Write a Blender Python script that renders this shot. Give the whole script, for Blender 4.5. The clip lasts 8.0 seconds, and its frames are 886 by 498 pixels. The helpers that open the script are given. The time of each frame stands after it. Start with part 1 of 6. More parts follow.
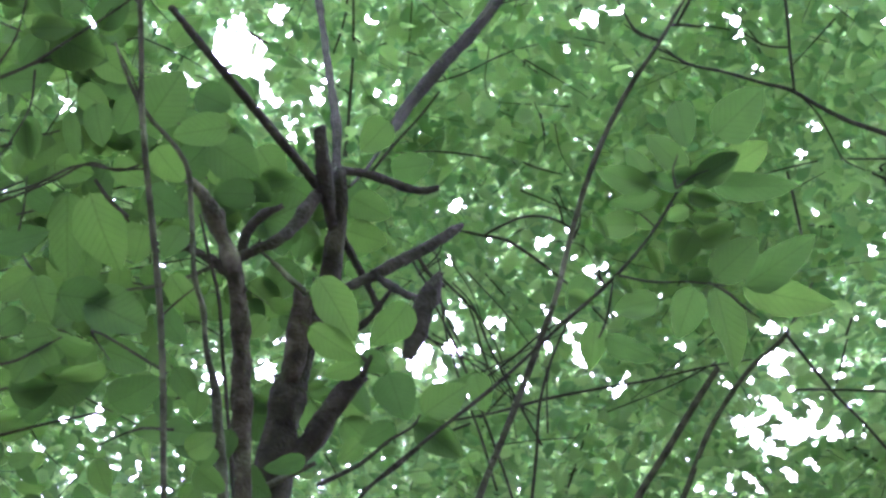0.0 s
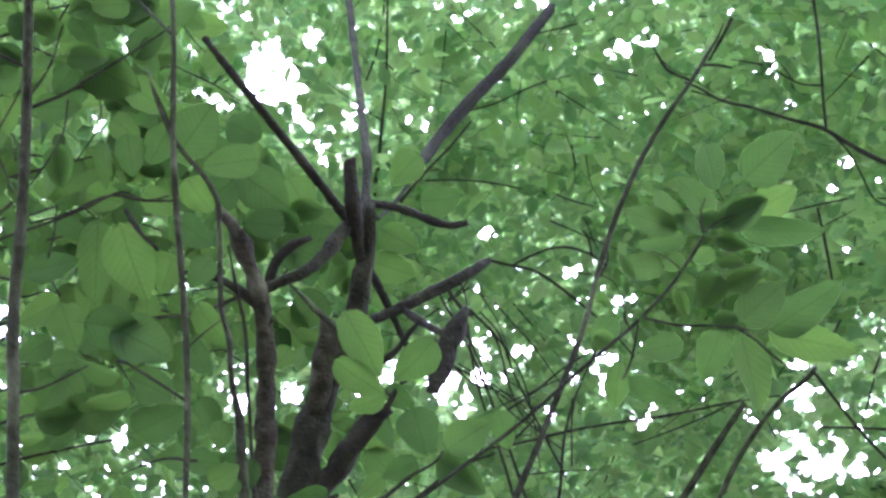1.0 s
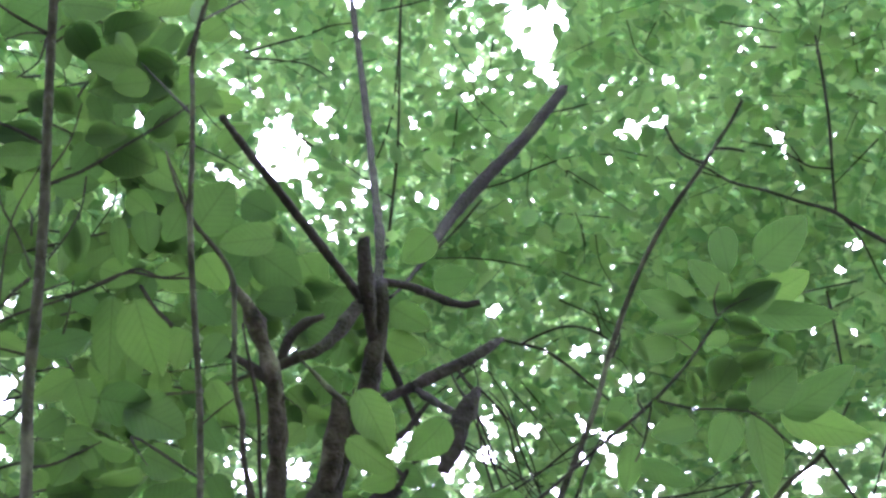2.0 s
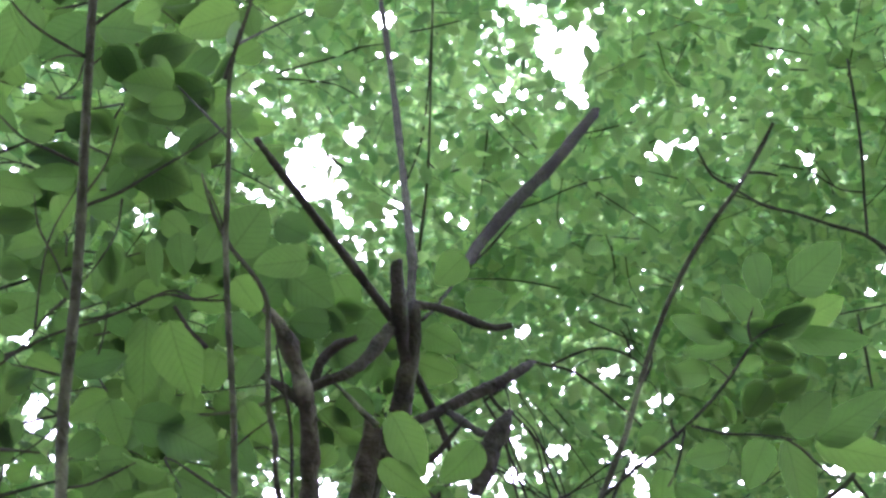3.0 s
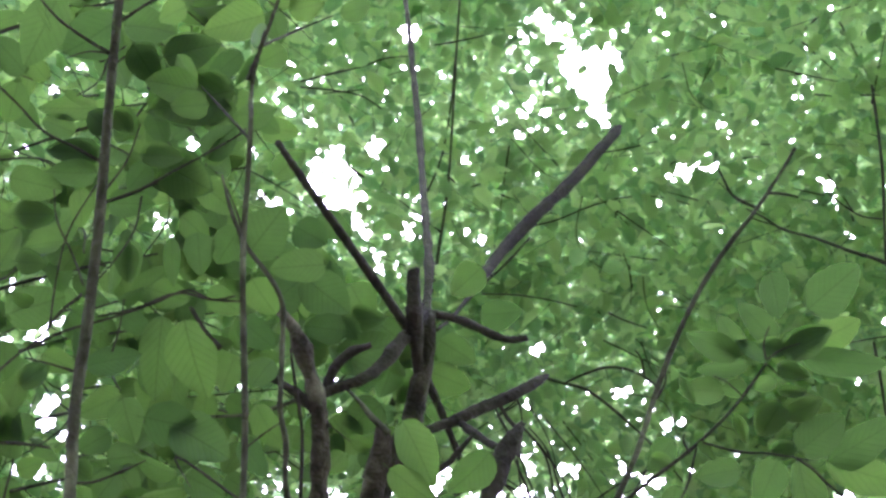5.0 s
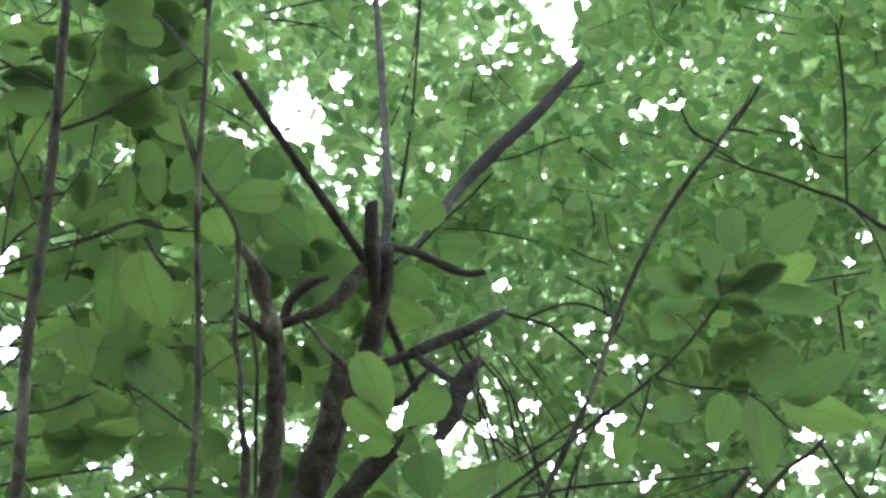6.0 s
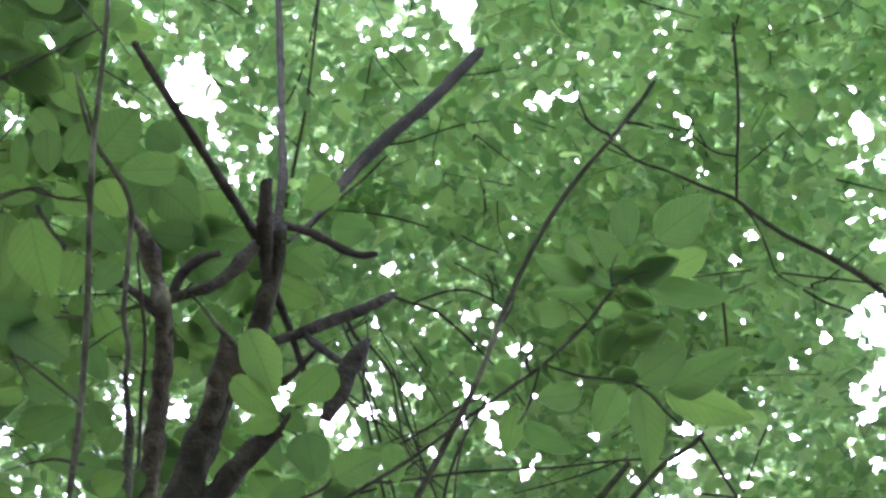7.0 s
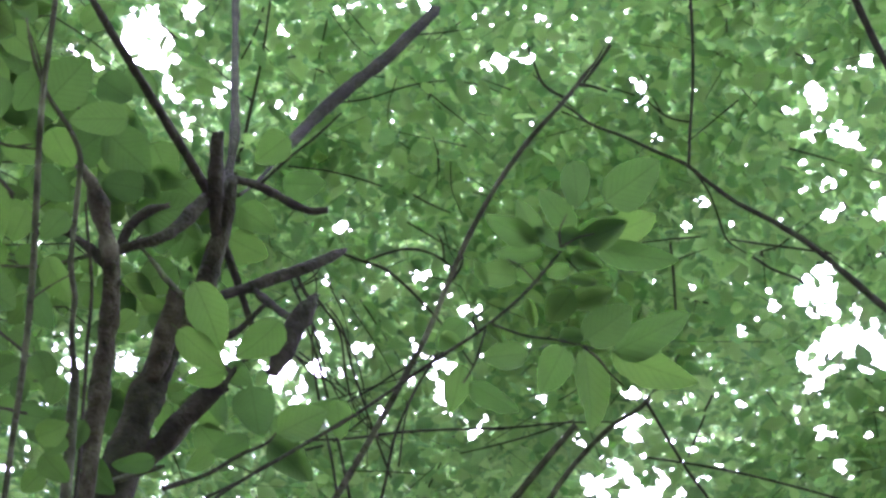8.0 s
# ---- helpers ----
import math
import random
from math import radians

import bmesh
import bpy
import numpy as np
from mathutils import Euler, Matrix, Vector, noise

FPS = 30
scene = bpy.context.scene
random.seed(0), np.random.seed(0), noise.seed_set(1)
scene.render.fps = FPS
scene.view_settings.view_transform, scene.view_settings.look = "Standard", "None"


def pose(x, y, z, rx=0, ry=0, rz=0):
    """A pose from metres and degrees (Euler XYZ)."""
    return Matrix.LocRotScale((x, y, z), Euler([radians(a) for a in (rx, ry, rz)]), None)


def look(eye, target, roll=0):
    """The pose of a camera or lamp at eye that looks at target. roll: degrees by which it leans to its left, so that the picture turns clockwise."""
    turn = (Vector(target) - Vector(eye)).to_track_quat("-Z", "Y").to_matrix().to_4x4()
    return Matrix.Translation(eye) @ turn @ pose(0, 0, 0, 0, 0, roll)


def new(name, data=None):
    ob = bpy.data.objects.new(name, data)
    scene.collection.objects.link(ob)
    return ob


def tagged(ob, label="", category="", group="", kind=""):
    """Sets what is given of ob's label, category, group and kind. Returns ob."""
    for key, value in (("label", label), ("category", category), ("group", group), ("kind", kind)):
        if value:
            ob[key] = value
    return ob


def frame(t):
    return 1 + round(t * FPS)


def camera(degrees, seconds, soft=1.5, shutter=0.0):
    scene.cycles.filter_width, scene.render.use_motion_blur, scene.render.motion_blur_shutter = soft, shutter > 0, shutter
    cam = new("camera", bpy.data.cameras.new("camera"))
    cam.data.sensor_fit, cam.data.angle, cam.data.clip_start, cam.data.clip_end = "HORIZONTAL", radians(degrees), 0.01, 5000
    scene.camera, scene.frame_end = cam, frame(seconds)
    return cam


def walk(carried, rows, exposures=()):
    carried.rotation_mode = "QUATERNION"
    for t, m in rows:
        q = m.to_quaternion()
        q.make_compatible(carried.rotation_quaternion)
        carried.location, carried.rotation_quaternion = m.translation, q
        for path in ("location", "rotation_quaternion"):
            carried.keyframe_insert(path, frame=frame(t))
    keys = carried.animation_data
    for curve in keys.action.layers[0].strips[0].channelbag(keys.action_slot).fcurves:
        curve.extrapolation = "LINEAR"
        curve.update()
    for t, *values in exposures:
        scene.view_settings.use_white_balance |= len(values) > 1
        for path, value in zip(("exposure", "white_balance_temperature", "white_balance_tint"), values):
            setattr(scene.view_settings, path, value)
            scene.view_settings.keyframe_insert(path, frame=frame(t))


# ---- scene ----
cam = camera(26.0, 8.0, soft=2.8)
PATH = [
    (0, (0.012, 0.033, 1.600), (0.084, 1.467, 2.992), -4.75),
    (0.5, (0.016, 0.026, 1.606), (0.060, 1.456, 3.003), -2.75),
    (1, (0.016, 0.018, 1.607), (0.058, 1.434, 3.018), -2.66),
    (1.5, (0.009, 0.010, 1.603), (0.052, 1.379, 3.061), -1.88),
    (1.7, (0.008, 0.009, 1.603), (0.049, 1.372, 3.066), -1.96),
    (2.8, (0.000, 0.001, 1.602), (0.014, 1.349, 3.080), -1.04),
    (3, (-0.001, 0.000, 1.602), (0.007, 1.344, 3.083), -0.71),
    (3.5, (0.000, 0.000, 1.600), (0.000, 1.338, 3.086), 0.00),
    (4, (0.004, 0.002, 1.601), (-0.005, 1.335, 3.092), 0.58),
    (4.2, (0.003, 0.003, 1.600), (-0.008, 1.333, 3.094), 0.98),
    (5.3, (-0.002, 0.012, 1.596), (-0.013, 1.345, 3.087), 2.13),
    (5.5, (-0.003, 0.014, 1.595), (-0.014, 1.352, 3.082), 2.33),
    (6, (0.011, 0.018, 1.602), (0.038, 1.398, 3.050), 1.31),
    (6.5, (-0.004, 0.014, 1.596), (0.092, 1.393, 3.042), 0.70),
    (7, (0.004, 0.021, 1.601), (0.148, 1.404, 3.038), 0.12),
    (7.5, (0.006, 0.022, 1.601), (0.183, 1.411, 3.029), -0.28),
    (8, (0.009, 0.023, 1.599), (0.205, 1.429, 3.007), 0.09),
]
# the picture starts a little cooler and warms as the view lifts to the brighter leaves
walk(cam, [(t, look(eye, target, roll)) for t, eye, target, roll in PATH],
     exposures=[(0, 4.30, 5190, 56), (1.5, 4.32, 5240, 56), (3.5, 4.14, 5390, 56), (6, 4.16, 5420, 56), (8, 4.20, 5360, 56)])

# ---- light: a bright overcast sky over the wood ----
world = bpy.data.worlds.new("overcast_sky")
scene.world = world
world.use_nodes = True
wn = world.node_tree.nodes
wn.clear()
sky = wn.new("ShaderNodeTexSky")
sky.sky_type = "NISHITA"
sky.sun_disc = False
sky.sun_elevation, sky.sun_rotation = radians(58), radians(20)
sky.dust_density, sky.air_density = 4.0, 1.0
pale = wn.new("ShaderNodeHueSaturation")
pale.inputs["Saturation"].default_value = 0.15
bg = wn.new("ShaderNodeBackground")
bg.inputs["Strength"].default_value = 0.15
wout = wn.new("ShaderNodeOutputWorld")
world.node_tree.links.new(sky.outputs[0], pale.inputs["Color"])
world.node_tree.links.new(pale.outputs[0], bg.inputs["Color"])
world.node_tree.links.new(bg.outputs[0], wout.inputs["Surface"])
sun_data = bpy.data.lights.new("sun", "SUN")
sun_data.energy, sun_data.angle, sun_data.color = 0.6, radians(20), (1.0, 0.97, 0.92)
sun = new("sun", sun_data)
sun.matrix_world = look((0, 0, 30), (-5.3 * 0.34, -5.3 * 0.94, 21.5))


# ---- materials ----
def material(name):
    m = bpy.data.materials.new(name)
    m.use_nodes = True
    m.node_tree.nodes.clear()
    return m, m.node_tree.nodes, m.node_tree.links


def ramp(nodes, stops):
    r = nodes.new("ShaderNodeValToRGB")
    while len(r.color_ramp.elements) < len(stops):
        r.color_ramp.elements.new(0.5)
    for e, (at, c) in zip(r.color_ramp.elements, stops):
        e.position, e.color = at, (*c, 1)
    return r


def leaf_material(name, dark, light, through_dark, through_light, per_object, share=0.55):
    """A thin leaf: a green that varies from leaf to leaf, veins and blotches, light shining through."""
    m, n, l = material(name)
    if per_object:
        rnd = n.new("ShaderNodeObjectInfo").outputs["Random"]
    else:
        rnd = n.new("ShaderNodeNewGeometry").outputs["Random Per Island"]
    tc = n.new("ShaderNodeTexCoord")
    blot = n.new("ShaderNodeTexNoise")
    blot.inputs["Scale"].default_value = 3.0 if per_object else 25.0
    blot.inputs["Detail"].default_value = 3
    l.new(tc.outputs["Object"], blot.inputs["Vector"])
    mixv = n.new("ShaderNodeMath")
    mixv.operation = "MULTIPLY_ADD"
    l.new(blot.outputs[0], mixv.inputs[0])
    mixv.inputs[1].default_value = 0.45
    sub = n.new("ShaderNodeMath")
    sub.operation = "MULTIPLY_ADD"
    l.new(rnd, sub.inputs[0])
    sub.inputs[1].default_value, sub.inputs[2].default_value = (0.85, -0.12) if per_object else (0.85, -0.15)
    l.new(sub.outputs[0], mixv.inputs[2])
    top = ramp(n, [(0.0, dark), (1.0, light)])
    thr = ramp(n, [(0.0, through_dark), (1.0, through_light)])
    l.new(mixv.outputs[0], top.inputs[0])
    l.new(mixv.outputs[0], thr.inputs[0])
    tcol = thr.outputs[0]
    bs = n.new("ShaderNodeBsdfPrincipled")
    bs.inputs["Roughness"].default_value = 0.5
    bs.inputs["Specular IOR Level"].default_value = 0.12
    l.new(top.outputs[0], bs.inputs["Base Color"])
    tr = n.new("ShaderNodeBsdfTranslucent")
    if per_object:
        # side veins: slanting ribs either side of the midrib, a touch denser than the blade
        sep = n.new("ShaderNodeSeparateXYZ")
        l.new(tc.outputs["Object"], sep.inputs[0])
        ab = n.new("ShaderNodeMath")
        ab.operation = "ABSOLUTE"
        l.new(sep.outputs["Y"], ab.inputs[0])
        slant = n.new("ShaderNodeMath")
        slant.operation = "MULTIPLY_ADD"
        l.new(ab.outputs[0], slant.inputs[0])
        slant.inputs[1].default_value = -0.6
        l.new(sep.outputs["X"], slant.inputs[2])
        wave = n.new("ShaderNodeMath")
        wave.operation = "PINGPONG"
        l.new(slant.outputs[0], wave.inputs[0])
        wave.inputs[1].default_value = 0.055
        rib = n.new("ShaderNodeMapRange")
        l.new(wave.outputs[0], rib.inputs["Value"])
        rib.inputs["From Min"].default_value, rib.inputs["From Max"].default_value = 0.0, 0.016
        rib.inputs["To Min"].default_value, rib.inputs["To Max"].default_value = 0.8, 1.0
        mid = n.new("ShaderNodeMapRange")
        l.new(ab.outputs[0], mid.inputs["Value"])
        mid.inputs["From Min"].default_value, mid.inputs["From Max"].default_value = 0.008, 0.03
        mid.inputs["To Min"].default_value, mid.inputs["To Max"].default_value = 0.72, 1.0
        both = n.new("ShaderNodeMath")
        both.operation = "MULTIPLY"
        l.new(rib.outputs[0], both.inputs[0])
        l.new(mid.outputs[0], both.inputs[1])
        vm = n.new("ShaderNodeVectorMath")
        vm.operation = "SCALE"
        l.new(tcol, vm.inputs[0])
        l.new(both.outputs[0], vm.inputs["Scale"])
        tcol = vm.outputs[0]
        bump = n.new("ShaderNodeBump")
        bump.inputs["Strength"].default_value, bump.inputs["Distance"].default_value = 0.4, 0.02
        l.new(both.outputs[0], bump.inputs["Height"])
        l.new(bump.outputs[0], bs.inputs["Normal"])
    l.new(tcol, tr.inputs["Color"])
    mix = n.new("ShaderNodeMixShader")
    mix.inputs[0].default_value = share
    l.new(bs.outputs[0], mix.inputs[1])
    l.new(tr.outputs[0], mix.inputs[2])
    out = n.new("ShaderNodeOutputMaterial")
    l.new(mix.outputs[0], out.inputs[0])
    return m


def bark_material(name, dark, light, lichen, scale):
    m, n, l = material(name)
    tc = n.new("ShaderNodeTexCoord")
    big = n.new("ShaderNodeTexNoise")
    big.inputs["Scale"].default_value, big.inputs["Detail"].default_value = scale, 6
    l.new(tc.outputs["Object"], big.inputs["Vector"])
    base = ramp(n, [(0.3, dark), (0.7, light)])
    l.new(big.outputs[0], base.inputs[0])
    spot = n.new("ShaderNodeTexNoise")
    spot.inputs["Scale"].default_value, spot.inputs["Detail"].default_value = scale * 0.35, 4
    l.new(tc.outputs["Object"], spot.inputs["Vector"])
    where = ramp(n, [(0.55, (0, 0, 0)), (0.68, (1, 1, 1))])
    l.new(spot.outputs[0], where.inputs[0])
    mix = n.new("ShaderNodeMix")
    mix.data_type = "RGBA"
    l.new(where.outputs[0], mix.inputs[0])
    l.new(base.outputs[0], mix.inputs[6])
    mix.inputs[7].default_value = (*lichen, 1)
    fine = n.new("ShaderNodeTexNoise")
    fine.inputs["Scale"].default_value, fine.inputs["Detail"].default_value = scale * 4, 5
    l.new(tc.outputs["Object"], fine.inputs["Vector"])
    bump = n.new("ShaderNodeBump")
    bump.inputs["Strength"].default_value, bump.inputs["Distance"].default_value = 0.9, 0.01
    l.new(fine.outputs[0], bump.inputs["Height"])
    bs = n.new("ShaderNodeBsdfPrincipled")
    bs.inputs["Roughness"].default_value = 0.9
    bs.inputs["Specular IOR Level"].default_value = 0.15
    l.new(mix.outputs[2], bs.inputs["Base Color"])
    l.new(bump.outputs[0], bs.inputs["Normal"])
    out = n.new("ShaderNodeOutputMaterial")
    l.new(bs.outputs[0], out.inputs[0])
    return m


# near leaves: darker copy of the canopy's, the dimness under it put into colour
LEAF_NEAR_SHADED = leaf_material("near_leaf_shaded", (0.033, 0.078, 0.03), (0.052, 0.115, 0.042), (0.041, 0.094, 0.021), (0.098, 0.183, 0.03), True)
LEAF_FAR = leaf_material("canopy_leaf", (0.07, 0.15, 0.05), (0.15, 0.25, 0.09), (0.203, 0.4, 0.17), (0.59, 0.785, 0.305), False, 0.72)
# darker copy of the canopy leaf, so skylit top leaves don't burn out
LEAF_TOP = leaf_material("dimmed_top_leaf", (0.045, 0.1, 0.038), (0.085, 0.155, 0.053), (0.112, 0.206, 0.093), (0.214, 0.313, 0.134), False, 0.68)
BARK = bark_material("grey_brown_bark", (0.0196, 0.0216, 0.0137), (0.0741, 0.0806, 0.0522), (0.1134, 0.1264, 0.0815), 30)
BARK_OLD = bark_material("mottled_stem_bark", (0.0144, 0.0130, 0.0089), (0.0665, 0.0602, 0.0408), (0.1285, 0.1260, 0.0859), 42)
BARK_DEAD = bark_material("dead_wood", (0.0134, 0.0124, 0.0100), (0.0420, 0.0391, 0.0296), (0.0504, 0.0487, 0.0376), 28)
# darker copy of the dead wood: shading painted in for the thick straight limb
BARK_DEAD_SHADED = bark_material("shaded_dead_wood", (0.0057, 0.0053, 0.0035), (0.0177, 0.0161, 0.0105), (0.0219, 0.0211, 0.0133), 30)
# darker bark with shading put into colour, for main stem and curved branch
BARK_SHADED = bark_material("shaded_bark", (0.0109, 0.0107, 0.0069), (0.0345, 0.0329, 0.0215), (0.0511, 0.0513, 0.0328), 34)
BARK_PALE = bark_material("pale_trunk_bark", (0.12, 0.132, 0.1067), (0.22, 0.242, 0.194), (0.14, 0.22, 0.097), 12)
TWIG = bark_material("twig_bark", (0.017, 0.0168, 0.0125), (0.046, 0.0452, 0.0335), (0.048, 0.053, 0.0365), 60)


def litter_material():
    m, n, l = material("leaf_litter")
    tc = n.new("ShaderNodeTexCoord")
    v = n.new("ShaderNodeTexVoronoi")
    v.inputs["Scale"].default_value = 14
    l.new(tc.outputs["Object"], v.inputs["Vector"])
    big = n.new("ShaderNodeTexNoise")
    big.inputs["Scale"].default_value, big.inputs["Detail"].default_value = 0.6, 5
    l.new(tc.outputs["Object"], big.inputs["Vector"])
    a = ramp(n, [(0.2, (0.05, 0.03, 0.018)), (0.8, (0.16, 0.1, 0.055))])
    l.new(v.outputs["Color"], a.inputs[0])
    b = ramp(n, [(0.45, (0, 0, 0)), (0.62, (1, 1, 1))])
    l.new(big.outputs[0], b.inputs[0])
    mix = n.new("ShaderNodeMix")
    mix.data_type = "RGBA"
    l.new(b.outputs[0], mix.inputs[0])
    l.new(a.outputs[0], mix.inputs[6])
    mix.inputs[7].default_value = (0.05, 0.085, 0.03, 1)
    bump = n.new("ShaderNodeBump")
    bump.inputs["Distance"].default_value = 0.03
    l.new(v.outputs["Distance"], bump.inputs["Height"])
    bs = n.new("ShaderNodeBsdfPrincipled")
    bs.inputs["Roughness"].default_value = 0.9
    l.new(mix.outputs[2], bs.inputs["Base Color"])
    l.new(bump.outputs[0], bs.inputs["Normal"])
    out = n.new("ShaderNodeOutputMaterial")
    l.new(bs.outputs[0], out.inputs[0])
    return m


LITTER = litter_material()

# ---- ground ----
def build_ground():
    """Woodland floor, gently uneven near by, that reaches the horizon."""
    bm = bmesh.new()
    rings = [0.0, 2, 4, 6, 9, 13, 18, 26, 40, 80, 200, 600, 2500]
    rows = []
    for r in rings:
        row = []
        for k in range(48):
            a = 2 * math.pi * k / 48
            x, y = r * math.cos(a), r * math.sin(a)
            z = 0.12 * noise.noise((x * 0.3, y * 0.3, 0)) * min(1, r / 5)
            row.append(bm.verts.new((x, y, z)))
            if r == 0:
                break
        rows.append(row)
    for k in range(48):
        bm.faces.new((rows[0][0], rows[1][k], rows[1][(k + 1) % 48]))
    for a, b in zip(rows[1:], rows[2:]):
        for k in range(48):
            bm.faces.new((a[k], b[k], b[(k + 1) % 48], a[(k + 1) % 48]))
    me = bpy.data.meshes.new("ground")
    bm.to_mesh(me)
    bm.free()
    me.materials.append(LITTER)
    tagged(new("ground", me), "brown leaf litter with mossy patches on the woodland floor", "ground", kind="structure")


build_ground()


# ---- the canopy: leafy sprays in flat layers, with openings placed to fit the camera's view ----
SIGHT_GAPS, THIN = [], []


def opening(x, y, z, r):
    """A cone cut through all leaves along one line of sight of the camera."""
    SIGHT_GAPS.append((x, y, z, r))


def thinner(x, y, z, r, share):
    """A cone of thinner leaf cover seen from the camera, and the share of leaves that is left."""
    THIN.append((x, y, z, r, share))


GRND = random.Random(31)


def glints(x, y, z, r):
    """A few small gaps side by side, where the sky sparkles through thin leaves."""
    thinner(x, y, z, r, 0.82)
    for k in range(GRND.choice((2, 3, 3, 4))):
        opening(x + GRND.gauss(0, 0.055), y + GRND.gauss(0, 0.035), z + GRND.gauss(0, 0.045), GRND.uniform(0.016, 0.029))


opening(*(-0.69, 6.33, 9.31, 0.077))
opening(*(-0.64, 6.40, 9.25, 0.135))
opening(*(-0.56, 6.46, 9.21, 0.077))
opening(*(-0.51, 6.56, 9.13, 0.044))
opening(*(-0.45, 6.61, 9.09, 0.035))
opening(*(-0.40, 6.68, 9.03, 0.035))
opening(*(-0.38, 6.73, 8.98, 0.032))
opening(*(-0.28, 6.77, 8.96, 0.029))
opening(*(-0.42, 6.27, 9.38, 0.065))
opening(*(-0.36, 6.35, 9.32, 0.035))
opening(*(-0.72, 6.26, 9.37, 0.029))
opening(*(-0.61, 6.28, 9.36, 0.029))
thinner(*(-0.61, 6.43, 9.23, 0.280), 0.45)
thinner(*(-0.42, 6.66, 9.05, 0.221), 0.4)
thinner(*(-0.54, 6.25, 9.38, 0.206), 0.55)
opening(*(0.67, 5.93, 9.62, 0.130))
opening(*(0.75, 5.88, 9.65, 0.106))
opening(*(0.59, 5.89, 9.66, 0.065))
opening(*(0.48, 5.78, 9.75, 0.047))
opening(*(0.43, 5.72, 9.79, 0.053))
opening(*(0.54, 5.74, 9.77, 0.035))
opening(*(0.38, 6.06, 9.54, 0.041))
opening(*(0.33, 6.12, 9.50, 0.035))
opening(*(0.71, 6.07, 9.51, 0.047))
opening(*(0.46, 6.11, 9.51, 0.029))
opening(*(0.76, 6.11, 9.48, 0.035))
thinner(*(0.51, 5.81, 9.72, 0.324), 0.35)
thinner(*(0.63, 6.02, 9.56, 0.265), 0.5)
thinner(*(0.34, 6.08, 9.54, 0.206), 0.55)
opening(*(-0.22, 6.58, 9.13, 0.080))
opening(*(-0.26, 5.78, 9.75, 0.062))
opening(*(-0.86, 7.61, 8.07, 0.068))
opening(*(-0.58, 7.59, 8.12, 0.062))
opening(*(-1.46, 7.66, 7.90, 0.050))
thinner(*(-1.15, 7.91, 7.65, 0.127), 0.6)
thinner(*(-1.87, 7.81, 7.59, 0.127), 0.6)
glints(*(-1.92, 5.86, 9.47, 0.074))
glints(*(-2.05, 5.94, 9.38, 0.080))
glints(*(-1.35, 6.21, 9.32, 0.091))
glints(*(-1.50, 6.50, 9.05, 0.085))
glints(*(-2.12, 6.26, 9.10, 0.074))
glints(*(-2.10, 6.87, 8.56, 0.097))
glints(*(-2.04, 7.15, 8.28, 0.109))
glints(*(-2.13, 7.34, 8.05, 0.097))
glints(*(-2.23, 6.67, 8.71, 0.085))
glints(*(-1.95, 7.27, 8.18, 0.074))
glints(*(-2.19, 6.14, 9.18, 0.068))
glints(*(-1.94, 6.16, 9.23, 0.074))
glints(*(-1.31, 6.18, 9.36, 0.068))
glints(*(-1.16, 7.55, 8.09, 0.071))
glints(*(-0.81, 7.54, 8.16, 0.071))
glints(*(-1.49, 7.65, 7.90, 0.080))
glints(*(-1.51, 7.71, 7.82, 0.071))
glints(*(-1.72, 7.70, 7.78, 0.071))
glints(*(-1.30, 7.75, 7.82, 0.071))
glints(*(-1.57, 7.84, 7.65, 0.074))
glints(*(-1.16, 7.85, 7.72, 0.077))
glints(*(-1.08, 7.92, 7.66, 0.077))
glints(*(-1.01, 7.52, 8.15, 0.062))
glints(*(-1.33, 7.86, 7.68, 0.068))
glints(*(-0.54, 7.28, 8.47, 0.062))
glints(*(-1.07, 7.20, 8.49, 0.059))
glints(*(2.03, 6.99, 8.49, 0.082))
glints(*(2.10, 7.03, 8.44, 0.071))
glints(*(0.03, 6.32, 9.38, 0.062))
glints(*(-0.87, 6.52, 9.16, 0.071))
glints(*(0.12, 6.61, 9.13, 0.068))
glints(*(1.20, 6.27, 9.33, 0.091))
glints(*(1.91, 6.32, 9.14, 0.082))
glints(*(1.08, 6.41, 9.23, 0.065))
glints(*(-0.25, 5.78, 9.75, 0.085))
glints(*(-0.35, 5.88, 9.68, 0.080))
glints(*(-0.30, 5.95, 9.63, 0.077))
glints(*(-0.73, 5.81, 9.71, 0.074))
glints(*(-0.80, 5.93, 9.61, 0.065))
glints(*(-0.77, 6.14, 9.46, 0.071))
glints(*(-0.86, 5.99, 9.56, 0.068))
glints(*(-0.95, 6.04, 9.51, 0.071))
glints(*(-0.57, 5.93, 9.63, 0.062))
glints(*(-0.60, 5.87, 9.67, 0.062))
glints(*(-0.48, 5.94, 9.63, 0.062))
glints(*(-0.93, 6.10, 9.47, 0.068))
glints(*(-0.92, 6.18, 9.41, 0.065))
glints(*(-0.89, 6.51, 9.14, 0.080))
glints(*(-0.98, 6.46, 9.17, 0.065))
glints(*(-0.75, 6.51, 9.16, 0.062))
glints(*(-0.98, 6.29, 9.31, 0.062))
glints(*(-0.29, 6.46, 9.22, 0.065))
glints(*(-0.13, 5.79, 9.76, 0.065))
glints(*(0.05, 6.29, 9.38, 0.071))
glints(*(0.12, 6.58, 9.13, 0.074))
glints(*(0.38, 6.25, 9.40, 0.065))
glints(*(1.26, 6.27, 9.29, 0.074))
glints(*(1.16, 6.30, 9.28, 0.074))
glints(*(1.44, 6.06, 9.42, 0.068))
glints(*(1.32, 5.68, 9.73, 0.062))
glints(*(1.74, 5.65, 9.67, 0.065))
glints(*(1.72, 5.85, 9.52, 0.068))
glints(*(1.78, 5.89, 9.48, 0.074))
glints(*(1.90, 6.26, 9.16, 0.074))
